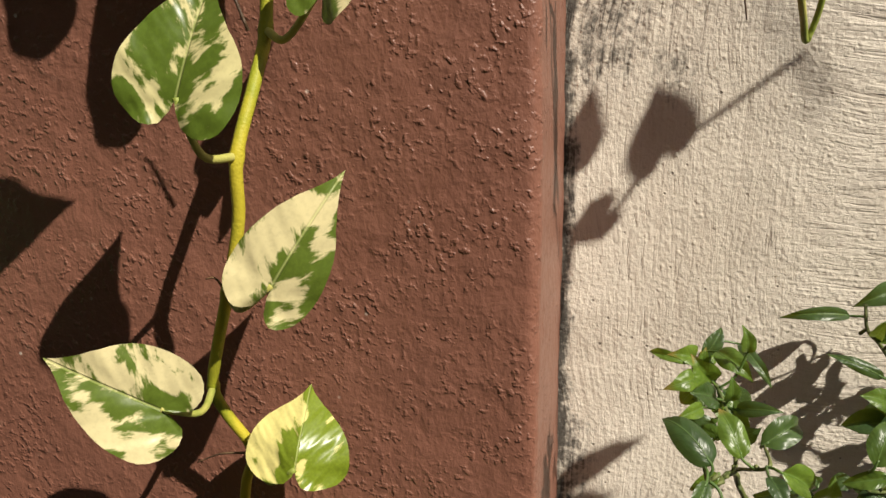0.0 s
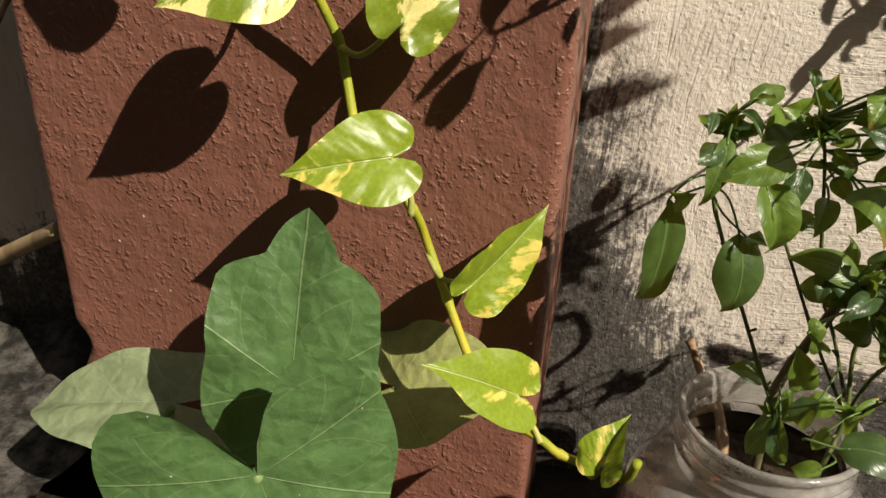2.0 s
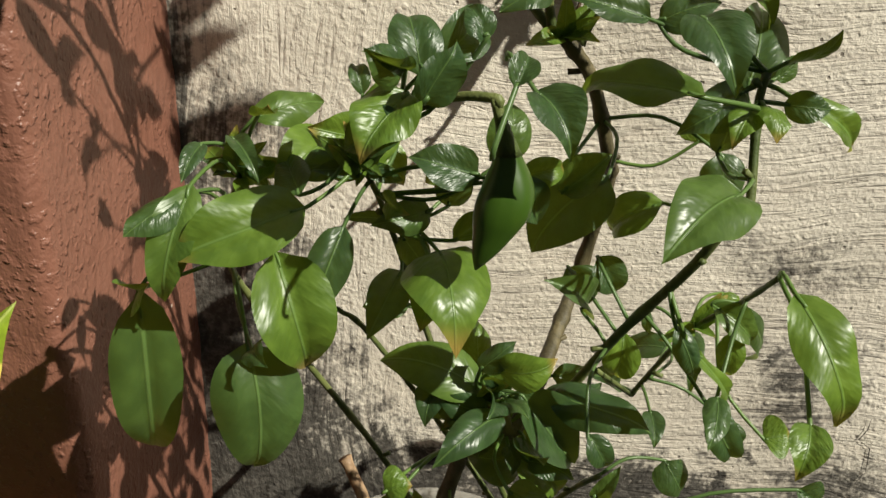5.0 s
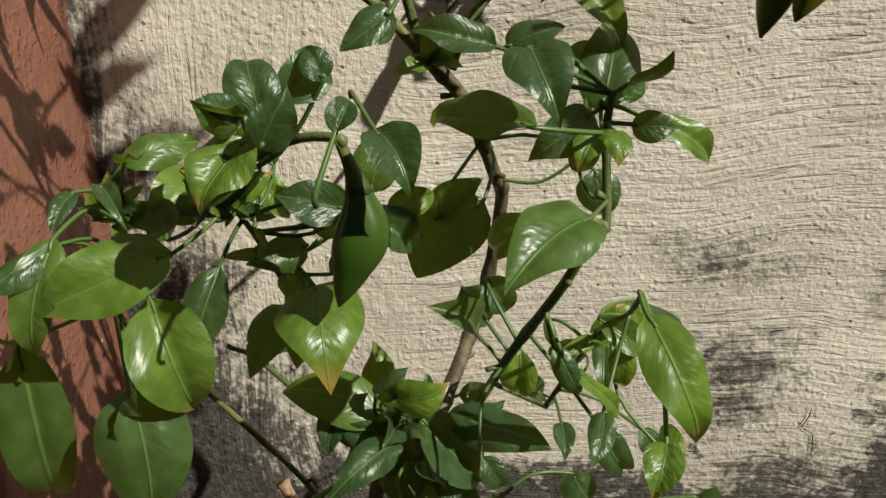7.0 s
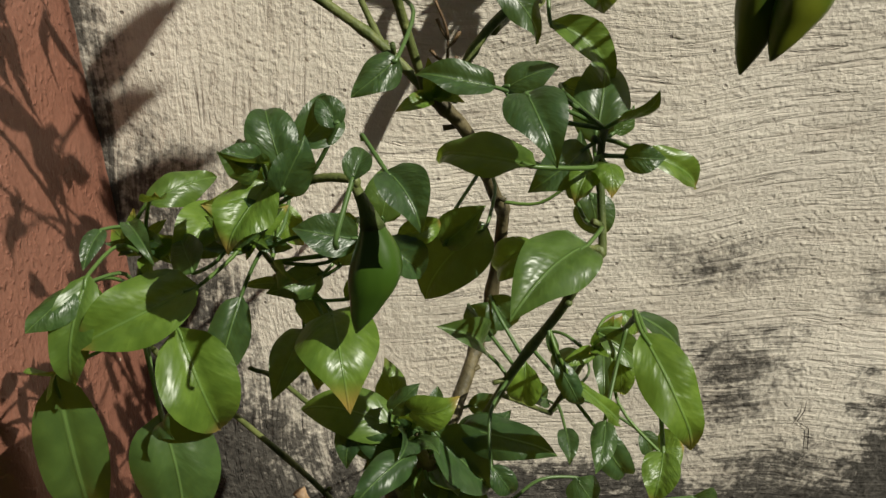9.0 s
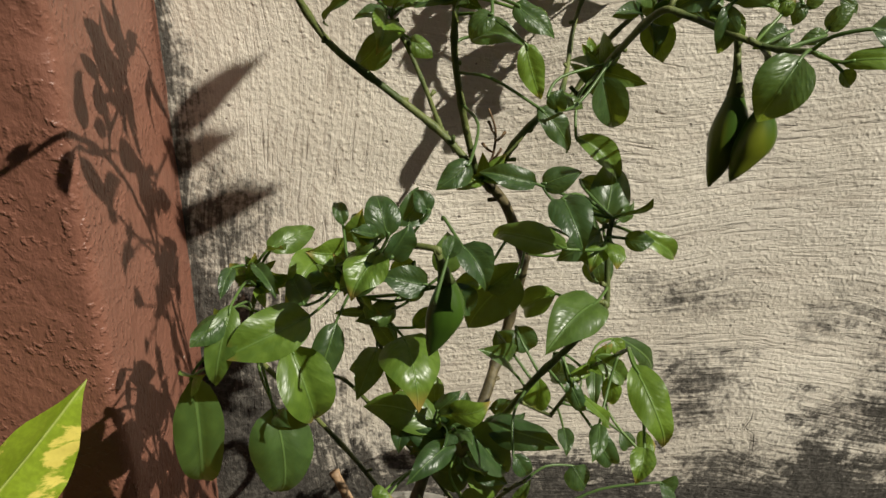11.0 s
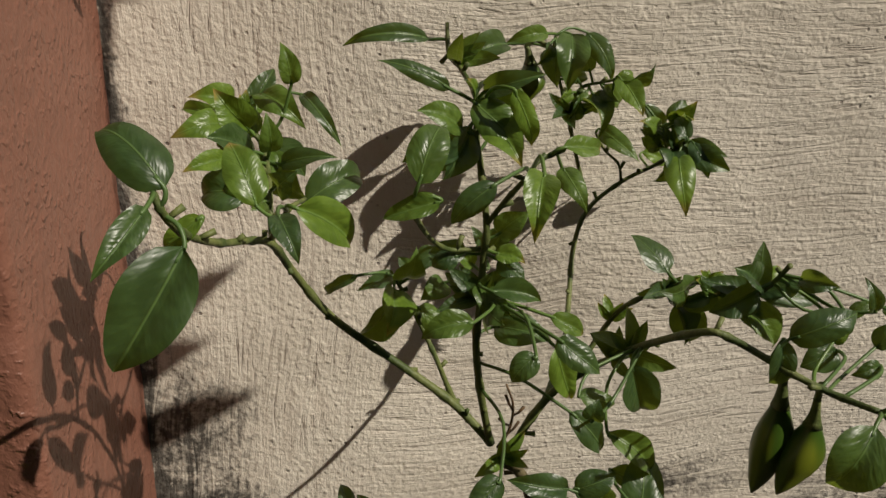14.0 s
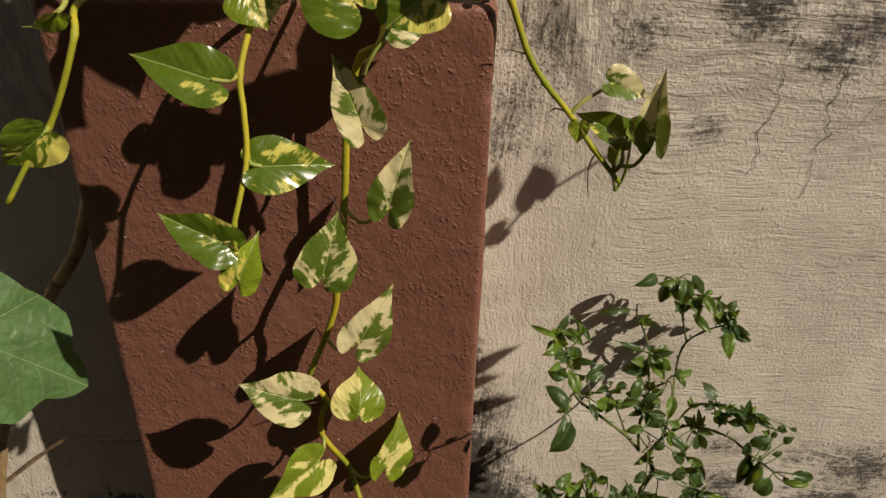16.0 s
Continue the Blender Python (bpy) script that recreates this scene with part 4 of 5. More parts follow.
    return pod


def bud(owner, at, size, number):
    """A tuft of young leaves and flower buds at a twig's end."""
    rnd = random.Random(number)
    at = min(TWIGS, key=lambda p: (p - Vector(at)).length)
    bm = bmesh.new()
    uvs = bm.loops.layers.uv.new("UVMap")
    flat = {}
    for _ in range(7):
        way = Vector((rnd.uniform(-1, 1), rnd.uniform(-1, 0.5), rnd.uniform(-0.2, 1.2))).normalized()
        b, length, along, side, n = blade_frame(at, at + way * size * rnd.uniform(0.5, 1.2), (rnd.uniform(-0.5, 0.5), -1, rnd.uniform(0, 1)))
        rows = []
        for i in range(6):
            u = i / 5
            half = max(0.02, 1.1 * (u ** 0.6) * ((1 - u) ** 0.8))
            row = [bm.verts.new(b + length * (along * u + side * half * 0.5 * j + n * (0.3 * half * abs(j) - 0.3 * u * u))) for j in (-1, 0, 1)]
            for v, j in zip(row, (-1, 0, 1)):
                flat[v] = (u, half * 0.5 * j)
            rows.append(row)
        for r, q in zip(rows, rows[1:]):
            for j in range(2):
                bm.faces.new((r[j], r[j + 1], q[j + 1], q[j]))
    for f in bm.faces:
        for lp in f.loops:
            lp[uvs].uv = flat[lp.vert]
    return link("bud_tuft", bm, CHILLI, owner)


branch(plant, ((0.1274, -0.1160, 0.0918), (0.1251, -0.1140, 0.1682), (0.1260, -0.1150, 0.1922), (0.1336, -0.1300, 0.2389), (0.1379, -0.1420, 0.2693), (0.1460, -0.1500, 0.2595), (0.1558, -0.1300, 0.2688), (0.1628, -0.1120, 0.2773), (0.1684, -0.1000, 0.2886), (0.1725, -0.1080, 0.3230), (0.1695, -0.1180, 0.3352), (0.1611, -0.1270, 0.3580), (0.1519, -0.1310, 0.3694)), 0.0042, 0.0028)
branch(plant, ((0.1499, -0.1220, 0.3693), (0.1362, -0.1180, 0.3834), (0.1167, -0.1140, 0.3978), (0.0960, -0.1130, 0.4143), (0.0845, -0.1250, 0.4363), (0.0800, -0.1400, 0.4515), (0.0749, -0.1500, 0.4565), (0.0701, -0.1650, 0.4618), (0.0654, -0.1800, 0.4697), (0.0634, -0.1900, 0.4779), (0.0619, -0.1910, 0.4831)), 0.0026, 0.0012)
branch(plant, ((0.0800, -0.1400, 0.4515), (0.0794, -0.1350, 0.4618), (0.0779, -0.1200, 0.4673), (0.0748, -0.1100, 0.4733), (0.0705, -0.1000, 0.4770), (0.0684, -0.0920, 0.4807)), 0.0016, 0.0010)
branch(plant, ((0.0692, -0.1000, 0.4770), (0.0634, -0.0920, 0.4770)), 0.0012, 0.0008)
branch(plant, ((0.0801, -0.1400, 0.4535), (0.0867, -0.1650, 0.4702), (0.0894, -0.1400, 0.4648)), 0.0013, 0.0009)
branch(plant, ((0.1499, -0.1220, 0.3688), (0.1440, -0.1300, 0.3935), (0.1401, -0.1370, 0.4160), (0.1400, -0.1400, 0.4314), (0.1408, -0.1370, 0.4447), (0.1406, -0.1400, 0.4565), (0.1384, -0.1380, 0.4727), (0.1369, -0.1360, 0.4819), (0.1376, -0.1300, 0.4909), (0.1360, -0.1050, 0.4956), (0.1336, -0.0950, 0.4984), (0.1333, -0.0900, 0.5074)), 0.0024, 0.0010)
branch(plant, ((0.1406, -0.1400, 0.4572), (0.1452, -0.1450, 0.4666), (0.1491, -0.1500, 0.4743), (0.1523, -0.1480, 0.4780), (0.1593, -0.1470, 0.4809)), 0.0014, 0.0010)
branch(plant, ((0.1396, -0.1370, 0.4483), (0.1291, -0.1400, 0.4496), (0.1196, -0.1600, 0.4640), (0.1169, -0.1720, 0.4763)), 0.0013, 0.0009)
branch(plant, ((0.1692, -0.1200, 0.3851), (0.1785, -0.1000, 0.3878), (0.1879, -0.0750, 0.3861), (0.1939, -0.0550, 0.3942), (0.1977, -0.0420, 0.4096), (0.2037, -0.0370, 0.4253), (0.2177, -0.0360, 0.4377), (0.2332, -0.0380, 0.4471), (0.2344, -0.0500, 0.4564), (0.2348, -0.0560, 0.4607)), 0.0022, 0.0011)
branch(plant, ((0.2037, -0.0370, 0.4253), (0.1989, -0.0400, 0.4394), (0.1935, -0.0400, 0.4564), (0.1905, -0.0360, 0.4695), (0.1869, -0.0340, 0.4806), (0.1836, -0.0340, 0.4907), (0.1836, -0.0360, 0.4982)), 0.0016, 0.0009)
branch(plant, ((0.1905, -0.0360, 0.4695), (0.1967, -0.0340, 0.4773), (0.2053, -0.0360, 0.4801), (0.2096, -0.0400, 0.4820)), 0.0012, 0.0008)
branch(plant, ((0.2175, -0.0360, 0.4387), (0.2147, -0.0380, 0.4463), (0.2072, -0.0400, 0.4529), (0.2021, -0.0420, 0.4605)), 0.0011, 0.0008)
branch(plant, ((0.2332, -0.0500, 0.4564), (0.2330, -0.0400, 0.4603), (0.2307, -0.0350, 0.4639)), 0.0011, 0.0008)
branch(plant, ((0.1569, -0.1250, 0.3669), (0.1620, -0.1250, 0.3788), (0.1717, -0.1220, 0.3896), (0.1864, -0.1200, 0.3980), (0.1928, -0.1400, 0.4162), (0.1984, -0.1650, 0.4340), (0.2050, -0.1700, 0.4341), (0.2154, -0.1820, 0.4307), (0.2237, -0.1900, 0.4286), (0.2289, -0.2000, 0.4299)), 0.0026, 0.0012)
branch(plant, ((0.1760, -0.1180, 0.3870), (0.1890, -0.1050, 0.3974), (0.1958, -0.1100, 0.4139), (0.2042, -0.1250, 0.4289), (0.2114, -0.1350, 0.4353), (0.2222, -0.1450, 0.4356), (0.2255, -0.1500, 0.4419), (0.2232, -0.1600, 0.4516)), 0.0018, 0.0010)
branch(plant, ((0.1425, -0.1180, 0.3755), (0.1366, -0.1150, 0.3842), (0.1311, -0.1150, 0.3979), (0.1253, -0.1120, 0.4106), (0.1196, -0.1080, 0.4204), (0.1169, -0.1040, 0.4250)), 0.0018, 0.0010)
branch(plant, ((0.1513, -0.1450, 0.2622), (0.1618, -0.1360, 0.2630), (0.1728, -0.1500, 0.2939), (0.1827, -0.1720, 0.3262), (0.1888, -0.1760, 0.3426), (0.1906, -0.1760, 0.3426), (0.1903, -0.1700, 0.3619), (0.1913, -0.1680, 0.3697)), 0.0026, 0.0013)
branch(plant, ((0.1883, -0.1150, 0.2514), (0.1948, -0.1200, 0.2685), (0.1998, -0.1300, 0.2866), (0.2036, -0.1500, 0.3056), (0.1989, -0.1800, 0.3276)), 0.0015, 0.0010)
branch(plant, ((0.1687, -0.1350, 0.2747), (0.1883, -0.1150, 0.2514)), 0.0012, 0.0012)
branch(plant, ((0.1271, -0.1200, 0.1734), (0.1163, -0.1100, 0.1932), (0.1018, -0.1150, 0.2246), (0.0787, -0.1350, 0.2768), (0.0666, -0.1500, 0.3105), (0.0696, -0.1400, 0.3343)), 0.0022, 0.0012)
branch(plant, ((0.1601, -0.1200, 0.1802), (0.1344, -0.1200, 0.2244), (0.1043, -0.1400, 0.2826), (0.0958, -0.1500, 0.2970)), 0.0018, 0.0010)
branch(plant, ((0.1568, -0.1200, 0.1924), (0.1416, -0.1250, 0.2288), (0.1274, -0.1300, 0.2590), (0.1088, -0.1500, 0.3254), (0.1004, -0.1600, 0.3476)), 0.0018, 0.0010)
branch(plant, ((0.1536, -0.1300, 0.1503), (0.1601, -0.1200, 0.1802), (0.1543, -0.1200, 0.2192), (0.1523, -0.1300, 0.2500), (0.1270, -0.1400, 0.2763)), 0.0024, 0.0014)
branch(plant, ((0.1601, -0.1200, 0.1802), (0.1628, -0.1300, 0.2130), (0.1693, -0.1400, 0.2324), (0.1711, -0.1600, 0.2536)), 0.0018, 0.0012)
branch(plant, ((0.1609, -0.1200, 0.1771), (0.1702, -0.1500, 0.2205), (0.1811, -0.1700, 0.2475)), 0.0018, 0.0012)
chilli_leaf(plant, (0.0660, -0.1696, 0.3383), (0.0600, -0.1793, 0.3113), (0.22, -0.93, 0.28), 0.0093)
chilli_leaf(plant, (0.0918, -0.1680, 0.3332), (0.0633, -0.1806, 0.3238), (0.10, -0.74, 0.67), 0.0158)
chilli_leaf(plant, (0.0834, -0.1659, 0.3206), (0.0921, -0.1706, 0.2897), (0.44, -0.86, 0.26), 0.0174)
chilli_leaf(plant, (0.0994, -0.1591, 0.3256), (0.0914, -0.1657, 0.3025), (0.03, -0.96, 0.26), 0.0099)
chilli_leaf(plant, (0.0777, -0.1737, 0.2990), (0.0790, -0.1790, 0.2626), (0.34, -0.93, 0.15), 0.0201)
chilli_leaf(plant, (0.0483, -0.1651, 0.3074), (0.0438, -0.1591, 0.2509), (0.40, -0.91, -0.11), 0.0160)
chilli_leaf(plant, (0.0932, -0.1359, 0.3399), (0.0813, -0.1557, 0.3307), (0.33, -0.55, 0.77), 0.0130)
chilli_leaf(plant, (0.0750, -0.1478, 0.3482), (0.0901, -0.1330, 0.3496), (0.47, -0.55, 0.69), 0.0090)
chilli_leaf(plant, (0.1169, -0.1885, 0.3599), (0.1039, -0.1888, 0.3544), (-0.23, -0.79, 0.57), 0.0092)
chilli_leaf(plant, (0.1188, -0.1806, 0.3678), (0.1147, -0.1706, 0.3788), (0.14, -0.71, 0.69), 0.0099)
chilli_leaf(plant, (0.1008, -0.1359, 0.3527), (0.0979, -0.1284, 0.3594), (0.15, -0.62, 0.77), 0.0052)
chilli_leaf(plant, (0.1230, -0.1617, 0.3211), (0.1290, -0.1860, 0.3079), (0.07, -0.46, 0.88), 0.0190)
chilli_leaf(plant, (0.1134, -0.1531, 0.3110), (0.1067, -0.1710, 0.3004), (0.20, -0.55, 0.81), 0.0096)
chilli_leaf(plant, (0.1376, -0.1479, 0.2714), (0.1068, -0.1421, 0.2770), (0.03, -0.61, 0.79), 0.0143)
chilli_leaf(plant, (0.1423, -0.1590, 0.2720), (0.1249, -0.1760, 0.2669), (0.25, -0.51, 0.82), 0.0094)
chilli_leaf(plant, (0.1478, -0.1504, 0.2730), (0.1653, -0.1508, 0.2501), (0.50, -0.77, 0.40), 0.0156)
chilli_leaf(plant, (0.1562, -0.1477, 0.2715), (0.1845, -0.1578, 0.2691), (-0.14, -0.57, 0.81), 0.0119)
chilli_leaf(plant, (0.1629, -0.1457, 0.2983), (0.1501, -0.1563, 0.3122), (0.80, -0.46, 0.38), 0.0096)
chilli_leaf(plant, (0.1855, -0.1834, 0.3474), (0.1667, -0.2029, 0.3405), (0.20, -0.49, 0.85), 0.0140)
chilli_leaf(plant, (0.1654, -0.1445, 0.3371), (0.1467, -0.1482, 0.3163), (-0.29, -0.86, 0.41), 0.0173)
chilli_leaf(plant, (0.1365, -0.1594, 0.3392), (0.1480, -0.1573, 0.3281), (0.53, -0.75, 0.41), 0.0094)
chilli_leaf(plant, (0.1415, -0.1828, 0.3666), (0.1490, -0.1924, 0.3561), (0.06, -0.72, 0.69), 0.0096)
chilli_leaf(plant, (0.1733, -0.1889, 0.3682), (0.1510, -0.1709, 0.3663), (-0.46, -0.49, 0.74), 0.0088)
chilli_leaf(plant, (0.1718, -0.1817, 0.3819), (0.1765, -0.1964, 0.3712), (-0.09, -0.60, 0.79), 0.0115)
chilli_leaf(plant, (0.1908, -0.1596, 0.3637), (0.1959, -0.1426, 0.3813), (-0.05, -0.71, 0.70), 0.0125)
chilli_leaf(plant, (0.2004, -0.1664, 0.3632), (0.2164, -0.1615, 0.3516), (0.52, -0.76, 0.39), 0.0067)
chilli_leaf(plant, (0.1961, -0.1945, 0.3312), (0.2066, -0.2078, 0.3083), (0.04, -0.86, 0.51), 0.0107)
chilli_leaf(plant, (0.2255, -0.0812, 0.2710), (0.2475, -0.0604, 0.2333), (0.75, -0.66, 0.07), 0.0087)
chilli_leaf(plant, (0.2106, -0.0961, 0.2672), (0.2071, -0.1176, 0.2553), (-0.04, -0.48, 0.88), 0.0069)
chilli_leaf(plant, (0.2068, -0.0864, 0.2533), (0.1936, -0.0751, 0.2437), (-0.73, -0.36, 0.58), 0.0097)
chilli_leaf(plant, (0.1920, -0.0830, 0.2342), (0.1765, -0.0939, 0.2451), (0.70, -0.41, 0.59), 0.0089)
chilli_leaf(plant, (0.1855, -0.1719, 0.3035), (0.2024, -0.1574, 0.2778), (0.81, -0.54, 0.23), 0.0045)
chilli_leaf(plant, (0.1950, -0.1701, 0.2892), (0.1904, -0.1836, 0.2832), (0.02, -0.41, 0.91), 0.0063)
chilli_leaf(plant, (0.1919, -0.1268, 0.2539), (0.1919, -0.1386, 0.2485), (-0.04, -0.42, 0.91), 0.0063)
chilli_leaf(plant, (0.1991, -0.2080, 0.3093), (0.1953, -0.2160, 0.3017), (-0.16, -0.64, 0.75), 0.0071)
chilli_leaf(plant, (0.1669, -0.1600, 0.3784), (0.1482, -0.1600, 0.3828), (0.14, -0.79, 0.59), 0.0076)
chilli_leaf(plant, (0.1689, -0.1600, 0.3778), (0.1817, -0.1600, 0.3828), (-0.22, -0.80, 0.55), 0.0081)
chilli_leaf(plant, (0.1838, -0.1485, 0.3758), (0.1949, -0.1465, 0.3674), (0.43, -0.83, 0.36), 0.0065)
chilli_leaf(plant, (0.1446, -0.1642, 0.3871), (0.1338, -0.1695, 0.3797), (0.02, -0.82, 0.57), 0.0078)
chilli_leaf(plant, (0.1310, -0.1773, 0.3748), (0.1272, -0.1739, 0.3812), (0.18, -0.82, 0.54), 0.0061)
chilli_leaf(plant, (0.1364, -0.2022, 0.3711), (0.1386, -0.1965, 0.3760), (0.12, -0.67, 0.73), 0.0050)
chilli_leaf(plant, (0.1245, -0.1500, 0.3285), (0.1287, -0.1500, 0.3424), (-0.11, -0.99, 0.03), 0.0088)
chilli_leaf(plant, (0.0619, -0.1483, 0.3413), (0.0595, -0.1593, 0.3343), (0.33, -0.55, 0.76), 0.0048)
chilli_leaf(plant, (0.0705, -0.1523, 0.3444), (0.0799, -0.1636, 0.3374), (0.07, -0.48, 0.87), 0.0047)
chilli_leaf(plant, (0.1111, -0.1408, 0.3448), (0.1035, -0.1282, 0.3549), (0.08, -0.59, 0.80), 0.0067)
chilli_leaf(plant, (0.1101, -0.1500, 0.3239), (0.0976, -0.1500, 0.3238), (-0.01, -0.70, 0.71), 0.0034)
chilli_leaf(plant, (0.1150, -0.1400, 0.2941), (0.1014, -0.1400, 0.2927), (-0.08, -0.67, 0.73), 0.0091)
chilli_leaf(plant, (0.1532, -0.1500, 0.3341), (0.1644, -0.1500, 0.3449), (-0.38, -0.84, 0.39), 0.0094)
chilli_leaf(plant, (0.1786, -0.1530, 0.3337), (0.1683, -0.1428, 0.3200), (-0.82, -0.51, 0.24), 0.0098)
chilli_leaf(plant, (0.1868, -0.1600, 0.3493), (0.1873, -0.1600, 0.3671), (-0.10, -1.00, 0.00), 0.0064)
chilli_leaf(plant, (0.1358, -0.1550, 0.2833), (0.1445, -0.1550, 0.2928), (-0.43, -0.81, 0.39), 0.0066)
chilli_leaf(plant, (0.2194, -0.1200, 0.2461), (0.2245, -0.1200, 0.2363), (0.37, -0.91, 0.19), 0.0073)
chilli_leaf(plant, (0.2130, -0.1100, 0.2887), (0.2186, -0.1100, 0.2797), (0.36, -0.91, 0.22), 0.0066)
chilli_leaf(plant, (0.1864, -0.1200, 0.2878), (0.1896, -0.1200, 0.2774), (0.27, -0.96, 0.08), 0.0035)
chilli_leaf(plant, (0.1049, -0.1300, 0.3397), (0.1116, -0.1300, 0.3264), (0.36, -0.91, 0.18), 0.0078)
chilli_leaf(plant, (0.1272, -0.1200, 0.3300), (0.1168, -0.1200, 0.3243), (-0.23, -0.88, 0.42), 0.0079)
chilli_leaf(plant, (0.1935, -0.1200, 0.3404), (0.1937, -0.1200, 0.3476), (-0.23, -0.97, 0.01), 0.0095)
chilli_leaf(plant, (0.1938, -0.1400, 0.3435), (0.1972, -0.1400, 0.3299), (-0.08, -1.00, -0.02), 0.0103)
chilli_leaf(plant, (0.1662, -0.1400, 0.3125), (0.1731, -0.1400, 0.3018), (0.27, -0.95, 0.18), 0.0094)
chilli_leaf(plant, (0.1600, -0.1300, 0.3043), (0.1681, -0.1300, 0.2920), (0.31, -0.93, 0.20), 0.0108)
chilli_leaf(plant, (0.1962, -0.1500, 0.3048), (0.2090, -0.1500, 0.2937), (0.29, -0.90, 0.34), 0.0076)
chilli_leaf(plant, (0.2031, -0.1500, 0.2967), (0.2037, -0.1500, 0.2825), (-0.26, -0.97, -0.01), 0.0069)
chilli_leaf(plant, (0.1814, -0.1700, 0.3086), (0.1882, -0.1700, 0.2939), (0.16, -0.98, 0.08), 0.0055)
chilli_leaf(plant, (0.1766, -0.1400, 0.2895), (0.1755, -0.1400, 0.2743), (-0.22, -0.98, 0.01), 0.0098)
chilli_leaf(plant, (0.2138, -0.1600, 0.2698), (0.2210, -0.1600, 0.2713), (-0.15, -0.64, 0.76), 0.0107)
chilli_leaf(plant, (0.1641, -0.1700, 0.2752), (0.1699, -0.1700, 0.2648), (0.36, -0.91, 0.20), 0.0066)
chilli_leaf(plant, (0.1472, -0.1500, 0.2513), (0.1637, -0.1500, 0.2380), (0.43, -0.73, 0.53), 0.0126)
chilli_leaf(plant, (0.1612, -0.2000, 0.2801), (0.1660, -0.2000, 0.2897), (-0.52, -0.82, 0.26), 0.0037)
chilli_leaf(plant, (0.1126, -0.1800, 0.2611), (0.1197, -0.1800, 0.2634), (-0.24, -0.65, 0.72), 0.0101)
chilli_leaf(plant, (0.1922, -0.1700, 0.2876), (0.2030, -0.1700, 0.2692), (0.25, -0.96, 0.15), 0.0079)
chilli_leaf(plant, (0.1916, -0.1500, 0.2527), (0.1987, -0.1500, 0.2408), (0.33, -0.92, 0.20), 0.0100)
chilli_leaf(plant, (0.2209, -0.1700, 0.2614), (0.2281, -0.1700, 0.2563), (0.36, -0.78, 0.51), 0.0090)
chilli_leaf(plant, (0.2145, -0.1800, 0.4394), (0.2322, -0.1800, 0.4467), (-0.20, -0.86, 0.47), 0.0082)
chilli_leaf(plant, (0.2144, -0.1780, 0.4385), (0.2131, -0.1780, 0.4246), (-0.26, -0.97, 0.02), 0.0060)
chilli_leaf(plant, (0.2362, -0.1700, 0.4300), (0.2263, -0.1700, 0.4250), (-0.25, -0.83, 0.49), 0.0080)
chilli_leaf(plant, (0.2455, -0.1680, 0.4406), (0.2409, -0.1680, 0.4511), (-0.07, -1.00, -0.03), 0.0041)
chilli_leaf(plant, (0.2245, -0.2050, 0.4296), (0.2160, -0.2050, 0.4125), (-0.43, -0.87, 0.22), 0.0123)
chilli_leaf(plant, (0.2382, -0.2080, 0.4370), (0.2573, -0.2080, 0.4307), (0.13, -0.90, 0.40), 0.0086)
chilli_leaf(plant, (0.2330, -0.2080, 0.4289), (0.2549, -0.2080, 0.4272), (0.04, -0.85, 0.53), 0.0054)
chilli_leaf(plant, (0.2474, -0.1700, 0.4304), (0.2543, -0.1700, 0.4379), (-0.40, -0.84, 0.37), 0.0056)
chilli_leaf(plant, (0.2424, -0.1800, 0.4307), (0.2347, -0.1800, 0.4280), (-0.19, -0.83, 0.53), 0.0047)
chilli_leaf(plant, (0.2117, -0.1400, 0.4331), (0.2026, -0.1400, 0.4298), (-0.17, -0.87, 0.46), 0.0042)
chilli_leaf(plant, (0.2379, -0.2000, 0.4253), (0.2415, -0.2000, 0.4209), (0.12, -0.99, 0.10), 0.0044)
chilli_leaf(plant, (0.2366, -0.1650, 0.4359), (0.2298, -0.1650, 0.4383), (0.13, -0.92, 0.37), 0.0046)
chilli_leaf(plant, (0.2407, -0.1650, 0.4378), (0.2393, -0.1650, 0.4308), (-0.37, -0.93, 0.07), 0.0042)
chilli_leaf(plant, (0.2450, -0.1600, 0.4353), (0.2505, -0.1600, 0.4399), (-0.34, -0.84, 0.41), 0.0039)
chilli_leaf(plant, (0.2305, -0.1750, 0.4352), (0.2340, -0.1750, 0.4395), (-0.39, -0.87, 0.32), 0.0037)
chilli_leaf(plant, (0.2545, -0.1600, 0.4382), (0.2611, -0.1600, 0.4337), (0.14, -0.97, 0.21), 0.0036)
chilli_leaf(plant, (0.2120, -0.1400, 0.4387), (0.2179, -0.1400, 0.4380), (0.05, -0.90, 0.44), 0.0030)
chilli_leaf(plant, (0.2105, -0.1400, 0.4349), (0.2080, -0.1400, 0.4399), (0.09, -0.99, 0.05), 0.0034)
chilli_leaf(plant, (0.0642, -0.1907, 0.4839), (0.0483, -0.1778, 0.4932), (-0.02, -0.60, 0.80), 0.0105)
chilli_leaf(plant, (0.0620, -0.1978, 0.4823), (0.0543, -0.2109, 0.4731), (0.36, -0.67, 0.65), 0.0055)
chilli_leaf(plant, (0.0678, -0.1941, 0.4725), (0.0527, -0.2021, 0.4477), (0.04, -0.96, 0.28), 0.0136)
chilli_leaf(plant, (0.0643, -0.0924, 0.4760), (0.0463, -0.0836, 0.4779), (-0.28, -0.72, 0.64), 0.0044)
chilli_leaf(plant, (0.0702, -0.0916, 0.4794), (0.0779, -0.0850, 0.4915), (0.14, -0.90, 0.40), 0.0069)
chilli_leaf(plant, (0.0744, -0.0988, 0.4854), (0.0882, -0.1109, 0.4788), (-0.21, -0.64, 0.74), 0.0089)
